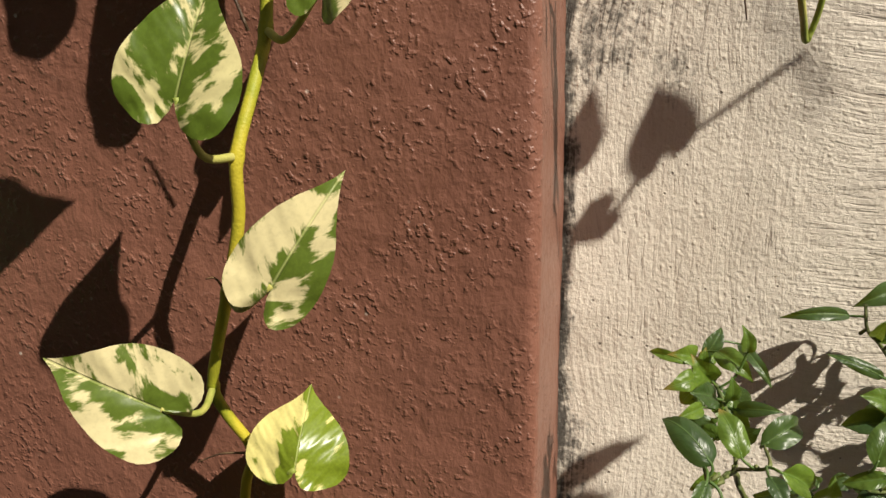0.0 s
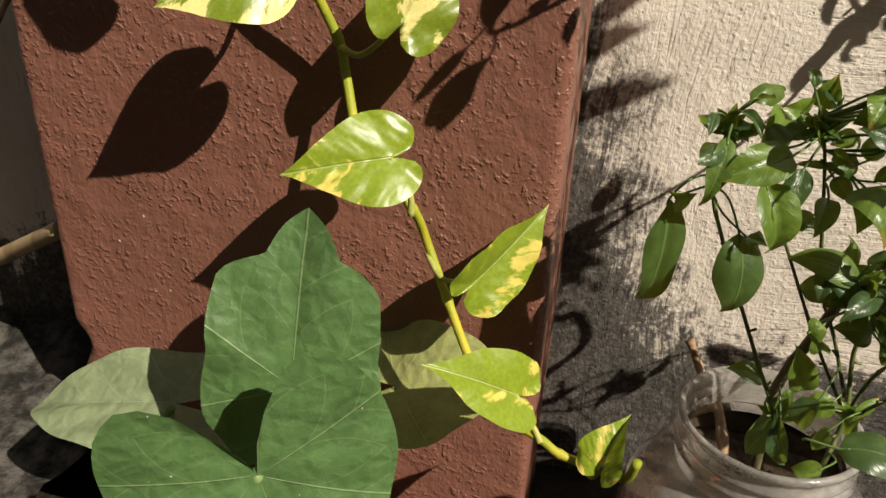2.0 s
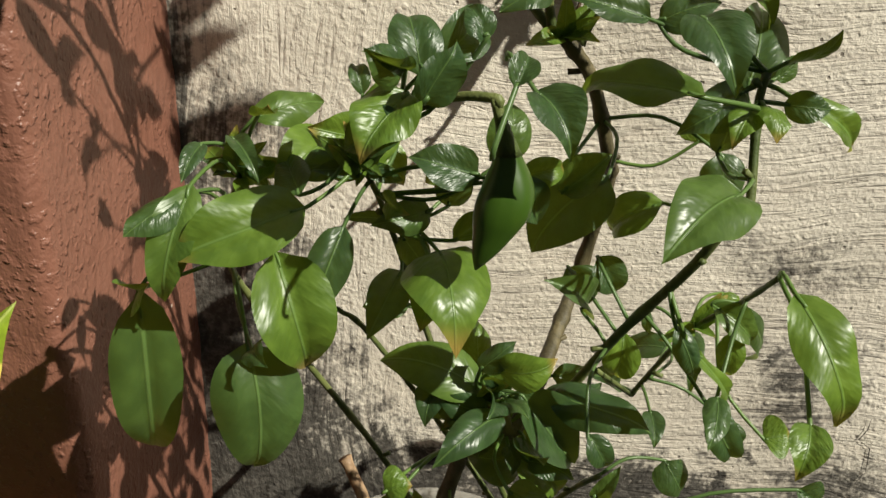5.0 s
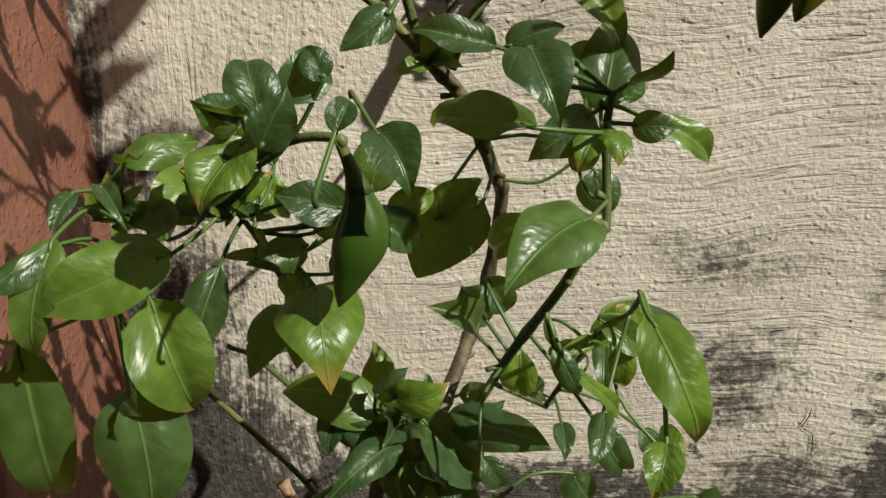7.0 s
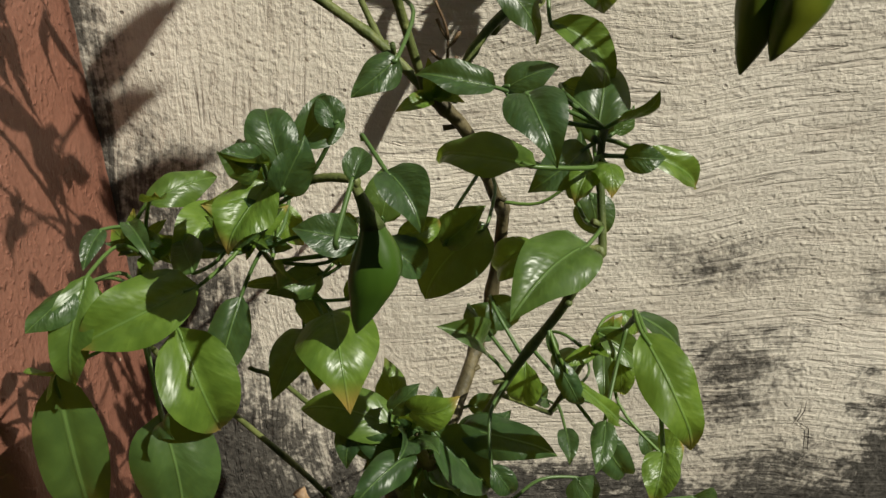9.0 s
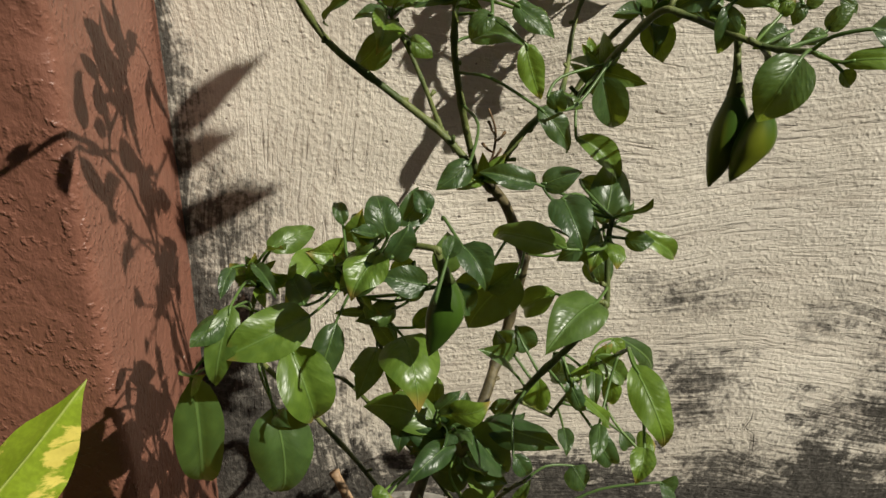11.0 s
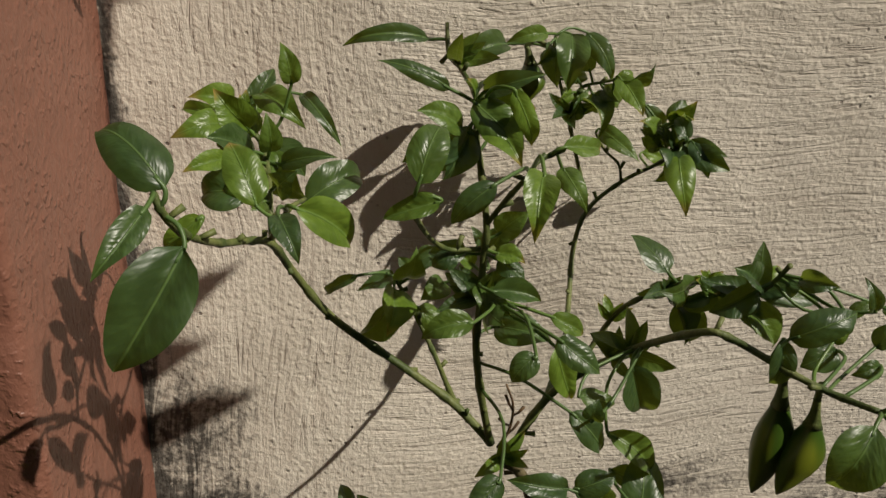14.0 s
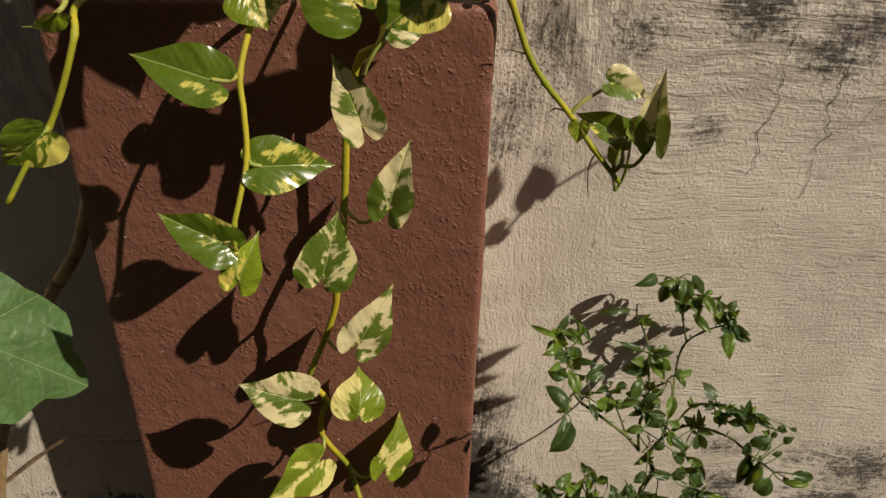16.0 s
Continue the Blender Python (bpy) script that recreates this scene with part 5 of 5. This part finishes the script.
chilli_leaf(plant, (0.0849, -0.1115, 0.4909), (0.0825, -0.1123, 0.5030), (0.27, -0.96, -0.01), 0.0059)
chilli_leaf(plant, (0.0861, -0.0791, 0.4817), (0.0993, -0.0955, 0.4684), (-0.08, -0.67, 0.74), 0.0052)
chilli_leaf(plant, (0.0781, -0.1176, 0.4719), (0.0780, -0.1210, 0.4846), (0.25, -0.94, -0.25), 0.0062)
chilli_leaf(plant, (0.0814, -0.1183, 0.4685), (0.0974, -0.1280, 0.4738), (-0.57, -0.67, 0.47), 0.0059)
chilli_leaf(plant, (0.0893, -0.1353, 0.4620), (0.1063, -0.1214, 0.4660), (0.38, -0.65, 0.66), 0.0105)
chilli_leaf(plant, (0.0890, -0.1737, 0.4738), (0.1026, -0.1621, 0.4592), (0.75, -0.62, 0.21), 0.0093)
chilli_leaf(plant, (0.0850, -0.1745, 0.4725), (0.0902, -0.1844, 0.4643), (0.05, -0.62, 0.78), 0.0058)
chilli_leaf(plant, (0.0787, -0.1591, 0.4691), (0.0709, -0.1460, 0.4823), (0.10, -0.67, 0.73), 0.0093)
chilli_leaf(plant, (0.0662, -0.1123, 0.4783), (0.0524, -0.1249, 0.4785), (0.57, -0.62, 0.54), 0.0084)
chilli_leaf(plant, (0.0671, -0.1273, 0.4728), (0.0571, -0.1367, 0.4718), (0.52, -0.62, 0.59), 0.0056)
chilli_leaf(plant, (0.0685, -0.1766, 0.4729), (0.0589, -0.1770, 0.4650), (-0.19, -0.94, 0.29), 0.0048)
chilli_leaf(plant, (0.1278, -0.0911, 0.5023), (0.0999, -0.0932, 0.5006), (0.04, -0.90, 0.43), 0.0054)
chilli_leaf(plant, (0.1292, -0.1359, 0.4947), (0.1093, -0.1337, 0.5019), (0.07, -0.89, 0.44), 0.0046)
chilli_leaf(plant, (0.1664, -0.0244, 0.4929), (0.1451, -0.0327, 0.4860), (0.15, -0.84, 0.53), 0.0100)
chilli_leaf(plant, (0.1791, -0.0415, 0.4993), (0.1625, -0.0424, 0.4957), (-0.05, -0.89, 0.44), 0.0059)
chilli_leaf(plant, (0.1385, -0.1349, 0.4938), (0.1534, -0.1433, 0.5005), (-0.58, -0.75, 0.33), 0.0061)
chilli_leaf(plant, (0.1354, -0.1378, 0.4917), (0.1489, -0.1449, 0.4807), (-0.06, -0.87, 0.49), 0.0095)
chilli_leaf(plant, (0.1439, -0.1478, 0.4972), (0.1513, -0.1456, 0.4809), (0.17, -0.98, -0.05), 0.0054)
chilli_leaf(plant, (0.1891, -0.0381, 0.4987), (0.1860, -0.0511, 0.4788), (-0.14, -0.82, 0.56), 0.0119)
chilli_leaf(plant, (0.1971, -0.0320, 0.4991), (0.2083, -0.0372, 0.4811), (-0.06, -0.97, 0.24), 0.0077)
chilli_leaf(plant, (0.2090, -0.0420, 0.4835), (0.2155, -0.0572, 0.4708), (-0.31, -0.68, 0.66), 0.0084)
chilli_leaf(plant, (0.2052, -0.0360, 0.4793), (0.2157, -0.0270, 0.4680), (0.57, -0.81, -0.11), 0.0065)
chilli_leaf(plant, (0.2253, -0.0312, 0.4702), (0.2384, -0.0231, 0.4545), (0.40, -0.91, -0.13), 0.0073)
chilli_leaf(plant, (0.2348, -0.0575, 0.4614), (0.2329, -0.0487, 0.4697), (-0.31, -0.69, 0.65), 0.0061)
chilli_leaf(plant, (0.2376, -0.0549, 0.4606), (0.2428, -0.0641, 0.4478), (-0.27, -0.83, 0.49), 0.0067)
chilli_leaf(plant, (0.2321, -0.0577, 0.4558), (0.2311, -0.0751, 0.4368), (-0.27, -0.70, 0.66), 0.0106)
chilli_leaf(plant, (0.2037, -0.0421, 0.4622), (0.2161, -0.0578, 0.4528), (-0.36, -0.67, 0.65), 0.0077)
chilli_leaf(plant, (0.2313, -0.0207, 0.4468), (0.2450, -0.0167, 0.4404), (0.41, -0.84, 0.36), 0.0071)
chilli_leaf(plant, (0.1470, -0.1748, 0.4827), (0.1430, -0.1874, 0.4703), (-0.08, -0.69, 0.72), 0.0073)
chilli_leaf(plant, (0.1642, -0.1291, 0.4708), (0.1694, -0.1411, 0.4617), (-0.25, -0.65, 0.72), 0.0065)
chilli_leaf(plant, (0.1582, -0.1495, 0.4821), (0.1720, -0.1413, 0.4794), (0.50, -0.66, 0.56), 0.0056)
chilli_leaf(plant, (0.1173, -0.1750, 0.4797), (0.1244, -0.1631, 0.4919), (0.07, -0.73, 0.68), 0.0085)
chilli_leaf(plant, (0.1233, -0.1722, 0.4749), (0.1093, -0.1704, 0.4698), (-0.28, -0.82, 0.50), 0.0054)
chilli_leaf(plant, (0.1374, -0.1677, 0.4779), (0.1266, -0.1664, 0.4668), (-0.41, -0.87, 0.29), 0.0061)
chilli_leaf(plant, (0.1170, -0.0985, 0.4230), (0.1045, -0.1085, 0.4226), (0.42, -0.55, 0.72), 0.0057)
chilli_leaf(plant, (0.1043, -0.1150, 0.4306), (0.0926, -0.1052, 0.4194), (-0.76, -0.59, 0.27), 0.0036)
chilli_leaf(plant, (0.1312, -0.1250, 0.4321), (0.1230, -0.1323, 0.4295), (0.26, -0.57, 0.78), 0.0073)
chilli_leaf(plant, (0.1341, -0.1650, 0.4387), (0.1199, -0.1650, 0.4345), (-0.19, -0.74, 0.64), 0.0069)
chilli_leaf(plant, (0.1458, -0.1350, 0.4213), (0.1620, -0.1433, 0.4208), (-0.30, -0.64, 0.71), 0.0100)
chilli_leaf(plant, (0.1411, -0.1500, 0.4406), (0.1561, -0.1500, 0.4373), (0.14, -0.77, 0.62), 0.0064)
chilli_leaf(plant, (0.1550, -0.1717, 0.4368), (0.1668, -0.1759, 0.4283), (0.10, -0.83, 0.55), 0.0071)
chilli_leaf(plant, (0.1616, -0.1500, 0.4220), (0.1680, -0.1500, 0.4039), (0.15, -0.99, 0.05), 0.0078)
chilli_leaf(plant, (0.1590, -0.1500, 0.4322), (0.1699, -0.1500, 0.4261), (0.29, -0.81, 0.51), 0.0056)
chilli_leaf(plant, (0.1485, -0.1766, 0.4351), (0.1423, -0.1774, 0.4275), (-0.41, -0.81, 0.42), 0.0064)
chilli_leaf(plant, (0.1897, -0.1400, 0.4096), (0.1963, -0.1400, 0.3910), (0.06, -1.00, 0.02), 0.0112)
chilli_leaf(plant, (0.1702, -0.1500, 0.4052), (0.1825, -0.1500, 0.4017), (0.19, -0.71, 0.67), 0.0062)
chilli_leaf(plant, (0.1665, -0.1550, 0.4026), (0.1781, -0.1550, 0.3874), (0.37, -0.89, 0.28), 0.0079)
chilli_leaf(plant, (0.1719, -0.1600, 0.4028), (0.1728, -0.1600, 0.4099), (-0.36, -0.93, 0.05), 0.0059)
chilli_leaf(plant, (0.1807, -0.1500, 0.3915), (0.1968, -0.1500, 0.3741), (0.38, -0.85, 0.35), 0.0082)
chilli_leaf(plant, (0.1463, -0.1200, 0.4414), (0.1512, -0.1200, 0.4500), (-0.37, -0.91, 0.21), 0.0071)
chilli_leaf(plant, (0.1446, -0.1200, 0.4395), (0.1396, -0.1200, 0.4491), (0.25, -0.96, 0.13), 0.0039)
chilli_leaf(plant, (0.1314, -0.1100, 0.4356), (0.1221, -0.1100, 0.4316), (-0.23, -0.80, 0.55), 0.0067)
chilli_leaf(plant, (0.1411, -0.1200, 0.4356), (0.1336, -0.1200, 0.4416), (0.32, -0.86, 0.40), 0.0054)
chilli_leaf(plant, (0.1211, -0.1000, 0.4263), (0.1181, -0.1000, 0.4306), (0.36, -0.90, 0.25), 0.0043)
chilli_leaf(plant, (0.1214, -0.2250, 0.2385), (0.1494, -0.2250, 0.2326), (0.20, -0.32, 0.93), 0.0172)
chilli_leaf(plant, (0.1264, -0.1500, 0.2114), (0.1184, -0.1500, 0.2359), (0.27, -0.96, 0.09), 0.0131)
chilli_leaf(plant, (0.1203, -0.1050, 0.1832), (0.1007, -0.1050, 0.1887), (0.24, -0.50, 0.83), 0.0117)
chilli_leaf(plant, (0.1249, -0.1300, 0.1778), (0.1141, -0.1300, 0.1518), (-0.68, -0.67, 0.28), 0.0136)
chilli_leaf(plant, (0.1265, -0.1300, 0.1813), (0.1357, -0.1300, 0.1497), (-0.30, -0.95, -0.09), 0.0095)
chilli_leaf(plant, (0.1391, -0.1400, 0.2011), (0.1335, -0.1400, 0.1814), (-0.75, -0.63, 0.21), 0.0121)
chilli_leaf(plant, (0.1493, -0.1300, 0.1954), (0.1373, -0.1300, 0.1867), (-0.34, -0.82, 0.47), 0.0119)
chilli_leaf(plant, (0.1469, -0.1500, 0.1675), (0.1325, -0.1500, 0.1642), (-0.02, -1.00, 0.10), 0.0122)
chilli_leaf(plant, (0.1479, -0.1400, 0.1845), (0.1421, -0.1400, 0.1704), (-0.83, -0.44, 0.35), 0.0080)
chilli_leaf(plant, (0.1508, -0.1430, 0.2444), (0.1339, -0.1430, 0.2447), (0.01, -0.81, 0.59), 0.0137)
chilli_leaf(plant, (0.1434, -0.1300, 0.2589), (0.1224, -0.1300, 0.2659), (0.03, -1.00, 0.08), 0.0151)
chilli_leaf(plant, (0.1340, -0.1300, 0.2700), (0.1444, -0.1300, 0.2513), (0.42, -0.88, 0.23), 0.0132)
chilli_leaf(plant, (0.1541, -0.1500, 0.1881), (0.1564, -0.1500, 0.2036), (-0.93, -0.34, 0.14), 0.0093)
chilli_leaf(plant, (0.1449, -0.1700, 0.2555), (0.1570, -0.1700, 0.2528), (-0.02, -1.00, -0.08), 0.0138)
pepper(plant, (0.2225, -0.1690, 0.4237), (0.2207, -0.1690, 0.3813), 0.0058)
pepper(plant, (0.2302, -0.1750, 0.4178), (0.2247, -0.1750, 0.3853), 0.0058)
pepper(plant, (0.1337, -0.1800, 0.3640), (0.1321, -0.1830, 0.3268), 0.0062)
pepper(plant, (0.1736, -0.0300, 0.4930), (0.1718, -0.0340, 0.4690), 0.0064)
bud(plant, (0.0678, -0.1500, 0.3379), 0.013, 1)
bud(plant, (0.1005, -0.1400, 0.3466), 0.011, 2)
bud(plant, (0.1217, -0.1600, 0.3486), 0.012, 3)
bud(plant, (0.1504, -0.1700, 0.3649), 0.011, 4)
bud(plant, (0.1988, -0.1300, 0.3965), 0.009, 5)
bud(plant, (0.1958, -0.1000, 0.4109), 0.009, 6)
bud(plant, (0.2180, -0.1200, 0.4245), 0.012, 7)
bud(plant, (0.2614, -0.1200, 0.4204), 0.017, 8)
bud(plant, (0.1819, -0.0500, 0.4699), 0.012, 9)
bud(plant, (0.1368, -0.1000, 0.5011), 0.012, 10)
bud(plant, (0.0694, -0.1000, 0.4750), 0.010, 11)
bud(plant, (0.1602, -0.1500, 0.4340), 0.012, 12)
bud(plant, (0.2280, -0.0500, 0.4509), 0.009, 13)
bud(plant, (0.1430, -0.1400, 0.2673), 0.013, 14)
bud(plant, (0.1997, -0.1300, 0.2888), 0.011, 15)
bud(plant, (0.1197, -0.1700, 0.3400), 0.012, 16)
bud(plant, (0.0703, -0.1400, 0.3304), 0.013, 17)
bud(plant, (0.1356, -0.1300, 0.1735), 0.015, 18)
bud(plant, (0.1524, -0.1300, 0.1835), 0.013, 19)
bud(plant, (0.1272, -0.1200, 0.1493), 0.012, 20)
bud(plant, (0.1345, -0.1400, 0.4353), 0.015, 21)
bud(plant, (0.1767, -0.1400, 0.4015), 0.013, 22)
bud(plant, (0.2061, -0.1400, 0.4331), 0.009, 23)
def dry_stalk(owner, points):
    """A withered flower stalk with a few side spurs."""
    bm = bmesh.new()
    run = smooth_line(points, 5)
    tube(bm, run, 0.0006, 0.0004, 5)
    for i, way in ((4, (0.7, 0, 0.7)), (6, (-0.8, -0.2, 0.5)), (8, (0.6, -0.3, 0.6)), (9, (-0.5, 0.2, 0.8))):
        if i < len(run):
            tube(bm, [run[i], run[i] + Vector(way) * 0.003, run[i] + Vector(way) * 0.0055 + Vector((0, 0, 0.0012))], 0.0004, 0.0006, 5)
    return link("dry_flower_stalk", bm, ROOTLET, owner, "withered red-brown flower stalk")


dry_stalk(plant, ((0.1519, -0.1250, 0.3689), (0.1555, -0.1250, 0.3758), (0.1563, -0.1250, 0.3857), (0.1534, -0.1250, 0.3942)))
# young leaves along the twigs
young = random.Random(77)
twig_points = [p for p in TWIGS if p.z > 0.2 and (p.y > -0.155 or p.z < 0.42) and sum((p - q).length < 0.022 for q in LEAFY) > 2]
twig_points = [p for p in twig_points if p.x < 0.165 or p.z > 0.36]
twig_points += [p for p in LEAFY if 0.24 < p.z < 0.37 and p.x < 0.15]
for k in range(150):
    at = twig_points[young.randrange(len(twig_points))]
    way = Vector((young.uniform(-1, 1), young.uniform(-1, 0.6), young.uniform(-0.9, 0.7))).normalized()
    size = young.uniform(0.008, 0.018)
    base = at + way * 0.005
    chilli_leaf(plant, base, base + way * size, (young.uniform(-0.6, 0.8), -1, young.uniform(-0.2, 0.9)), size * young.uniform(0.5, 0.7))

# ---- the jar ----
def lathe(bm, profile, centre, sides=64):
    rings = []
    for r, z in profile:
        rings.append([bm.verts.new(Vector(centre) + Vector((r * math.cos(6.28319 * k / sides), r * math.sin(6.28319 * k / sides), z))) for k in range(sides)])
    for a, b in zip(rings, rings[1:]):
        for k in range(sides):
            bm.faces.new((a[k], a[(k + 1) % sides], b[(k + 1) % sides], b[k]))
    return rings


JAR_AT = (0.1245, -0.123, 0.0)
jar = thing("plastic_jar", "scuffed clear plastic jar used as a plant pot", "jar")
bm = bmesh.new()
wall = [(0.0, 0.006), (0.055, 0.004), (0.067, 0.007), (0.0712, 0.016), (0.072, 0.05), (0.0708, 0.0515), (0.0708, 0.0525), (0.072, 0.054), (0.072, 0.0855), (0.0702, 0.0868), (0.0702, 0.0878), (0.0718, 0.0892), (0.0705, 0.104), (0.0655, 0.118), (0.0575, 0.130), (0.0495, 0.1375), (0.0447, 0.142)]
lathe(bm, wall, JAR_AT)
body = link("body", bm, JAR, jar)
bm = bmesh.new()
lathe(bm, [(0.0447, 0.142), (0.0444, 0.148), (0.0444, 0.150), (0.0468, 0.1515), (0.0471, 0.153), (0.0446, 0.155), (0.0444, 0.158), (0.0463, 0.1595), (0.0465, 0.161), (0.0445, 0.1625), (0.0444, 0.168), (0.0471, 0.1692), (0.0477, 0.1715), (0.0469, 0.1732), (0.0448, 0.1732), (0.0436, 0.171), (0.0434, 0.15)], JAR_AT)
link("neck", bm, JAR, jar, "threaded plastic neck")
bm = bmesh.new()
rnd = random.Random(5)
sides, levels = 48, 12
rows = []
for i in range(levels + 1):
    r = 0.0685 * i / levels
    rows.append([bm.verts.new(Vector(JAR_AT) + Vector((r * math.cos(6.28319 * k / sides), r * math.sin(6.28319 * k / sides), 0.108 + 0.008 * noise.noise(Vector((r * 70 * math.cos(k * 0.131), r * 70 * math.sin(k * 0.131), 2.0)))))) for k in range(sides)])
for a, b in zip(rows, rows[1:]):
    for k in range(sides):
        bm.faces.new((a[k], a[(k + 1) % sides], b[(k + 1) % sides], b[k]))
low = [bm.verts.new(Vector(JAR_AT) + Vector((0.069 * math.cos(6.28319 * k / sides), 0.069 * math.sin(6.28319 * k / sides), 0.012))) for k in range(sides)]
for k in range(sides):
    bm.faces.new((rows[-1][k], low[k], low[(k + 1) % sides], rows[-1][(k + 1) % sides]))
soil = tagged(link("soil", bm, SOIL), "dark crumbly potting soil inside the jar", "soil", kind="stuff")

# crumbs and dry bits on the soil
bm = bmesh.new()
for _ in range(150):
    r, a = 0.04 * math.sqrt(rnd.random()), rnd.uniform(0, 6.283)
    c = Vector(JAR_AT) + Vector((r * math.cos(a), r * math.sin(a), 0.112))
    m = Matrix.Translation(c) @ Euler((rnd.uniform(0, 6), rnd.uniform(0, 6), rnd.uniform(0, 6))).to_matrix().to_4x4() @ Matrix.Diagonal((rnd.uniform(0.001, 0.004), 0.0013, 0.001, 1))
    bmesh.ops.create_icosphere(bm, subdivisions=1, radius=1, matrix=m)
tagged(link("soil_crumbs", bm, SOIL), "loose crumbs and dry bits on the soil", "soil crumbs", kind="stuff")


# ---- sticks ----
def stick_run(name, points, r0, r1, material, label, category, knots=0.12):
    bm = bmesh.new()
    run = smooth_line(points, 8)
    tube(bm, run, r0, r1, 12, knots, 9)
    return tagged(link(name, bm, material), label, category)


stick_run("dry_twig", ((0.0842, -0.0680, 0.1794), (0.0959, -0.0750, 0.1574), (0.1071, -0.0850, 0.1412), (0.123, -0.105, 0.082)), 0.0024, 0.0032, DRY_STICK, "cut brown dry twig stuck in the jar's soil", "twig", 0.3)
cane = thing("bamboo_cane", "slanting brown bamboo cane between wall and pillar", "cane")
culm = smooth_line(((-0.306, -0.085, 0.60), (-0.336, -0.075, 0.535), (-0.3885, -0.05, 0.463), (-0.459, -0.03, 0.342), (-0.496, -0.024, 0.256), (-0.54, -0.022, 0.114), (-0.56, -0.022, 0.045)), 8)
for a, b in ((0, 13), (13, 29), (29, 40), (40, len(culm) - 1)):
    bm = bmesh.new()
    tube(bm, culm[a:b + 1], 0.0056, 0.0056, 12)
    link("internode", bm, CANE, cane)
    bm = bmesh.new()
    tube(bm, [culm[b] + (culm[b - 1] - culm[b]) * k for k in (0.35, 0.15, 0.0)], 0.0061, 0.0064, 12)
    link("node_ring", bm, DRY_STICK, cane)
stick_run("thin_stick", ((-0.302, -0.112, 0.358), (-0.365, -0.07, 0.313), (-0.426, -0.03, 0.268), (-0.528, -0.012, 0.172), (-0.66, -0.008, 0.052)), 0.0017, 0.0022, DRY_STICK, "thin dry stick leaning on the wall", "stick", 0.05)
stick_run("thick_stick", ((-0.304, -0.106, 0.214), (-0.39, -0.064, 0.1615), (-0.468, -0.042, 0.115), (-0.56, -0.03, 0.06)), 0.0058, 0.0064, CANE, "pale barkless stick lying against the pillar", "stick", 0.05)


# ---- brick ----
def brick(m):
    bm = bmesh.new()
    bmesh.ops.create_cube(bm, size=1)
    bmesh.ops.subdivide_edges(bm, edges=bm.edges[:], cuts=14, use_grid_fill=True)
    for v in bm.verts:
        p = Vector((v.co.x * 0.19, v.co.y * 0.09, v.co.z * 0.062))
        worn = max(0.0, abs(v.co.x) + abs(v.co.z) - 0.9) + max(0.0, abs(v.co.y) + abs(v.co.z) - 0.9)
        v.co = p * (1 - 0.09 * worn) + Vector((noise.noise(p * 60), noise.noise(p * 60 + Vector((5, 0, 0))), noise.noise(p * 60 + Vector((0, 9, 0))))) * 0.0022
    bm.transform(m)
    return tagged(link("brick", bm, BRICK), "worn orange clay brick on the ground", "brick")


brick(pose(-0.145, -0.205, 0.036, 0, 4, -24))
crack(((0.247, 0.727), (0.242, 0.689), (0.246, 0.649), (0.237, 0.625), (0.242, 0.600), (0.235, 0.581)), 0.00034, 0)
crack(((0.296, 0.697), (0.296, 0.673), (0.289, 0.651), (0.298, 0.626), (0.292, 0.613), (0.293, 0.588), (0.287, 0.562)), 0.00038, 1)
crack(((0.382, 0.606), (0.386, 0.576), (0.386, 0.564), (0.397, 0.547), (0.403, 0.521)), 0.00030, 3)
crack(((0.166, 0.669), (0.160, 0.647), (0.149, 0.634)), 0.00020, 5)
crack(((0.128, 0.719), (0.128, 0.695)), 0.00022, 6)
crack(((0.361, 0.687), (0.350, 0.661), (0.342, 0.646)), 0.00024, 7)
crack(((0.342, 0.172), (0.340, 0.157), (0.346, 0.137), (0.343, 0.124)), 0.00028, 4)
crack(((0.298, 0.626), (0.311, 0.629), (0.323, 0.640), (0.333, 0.655)), 0.00022, 8)
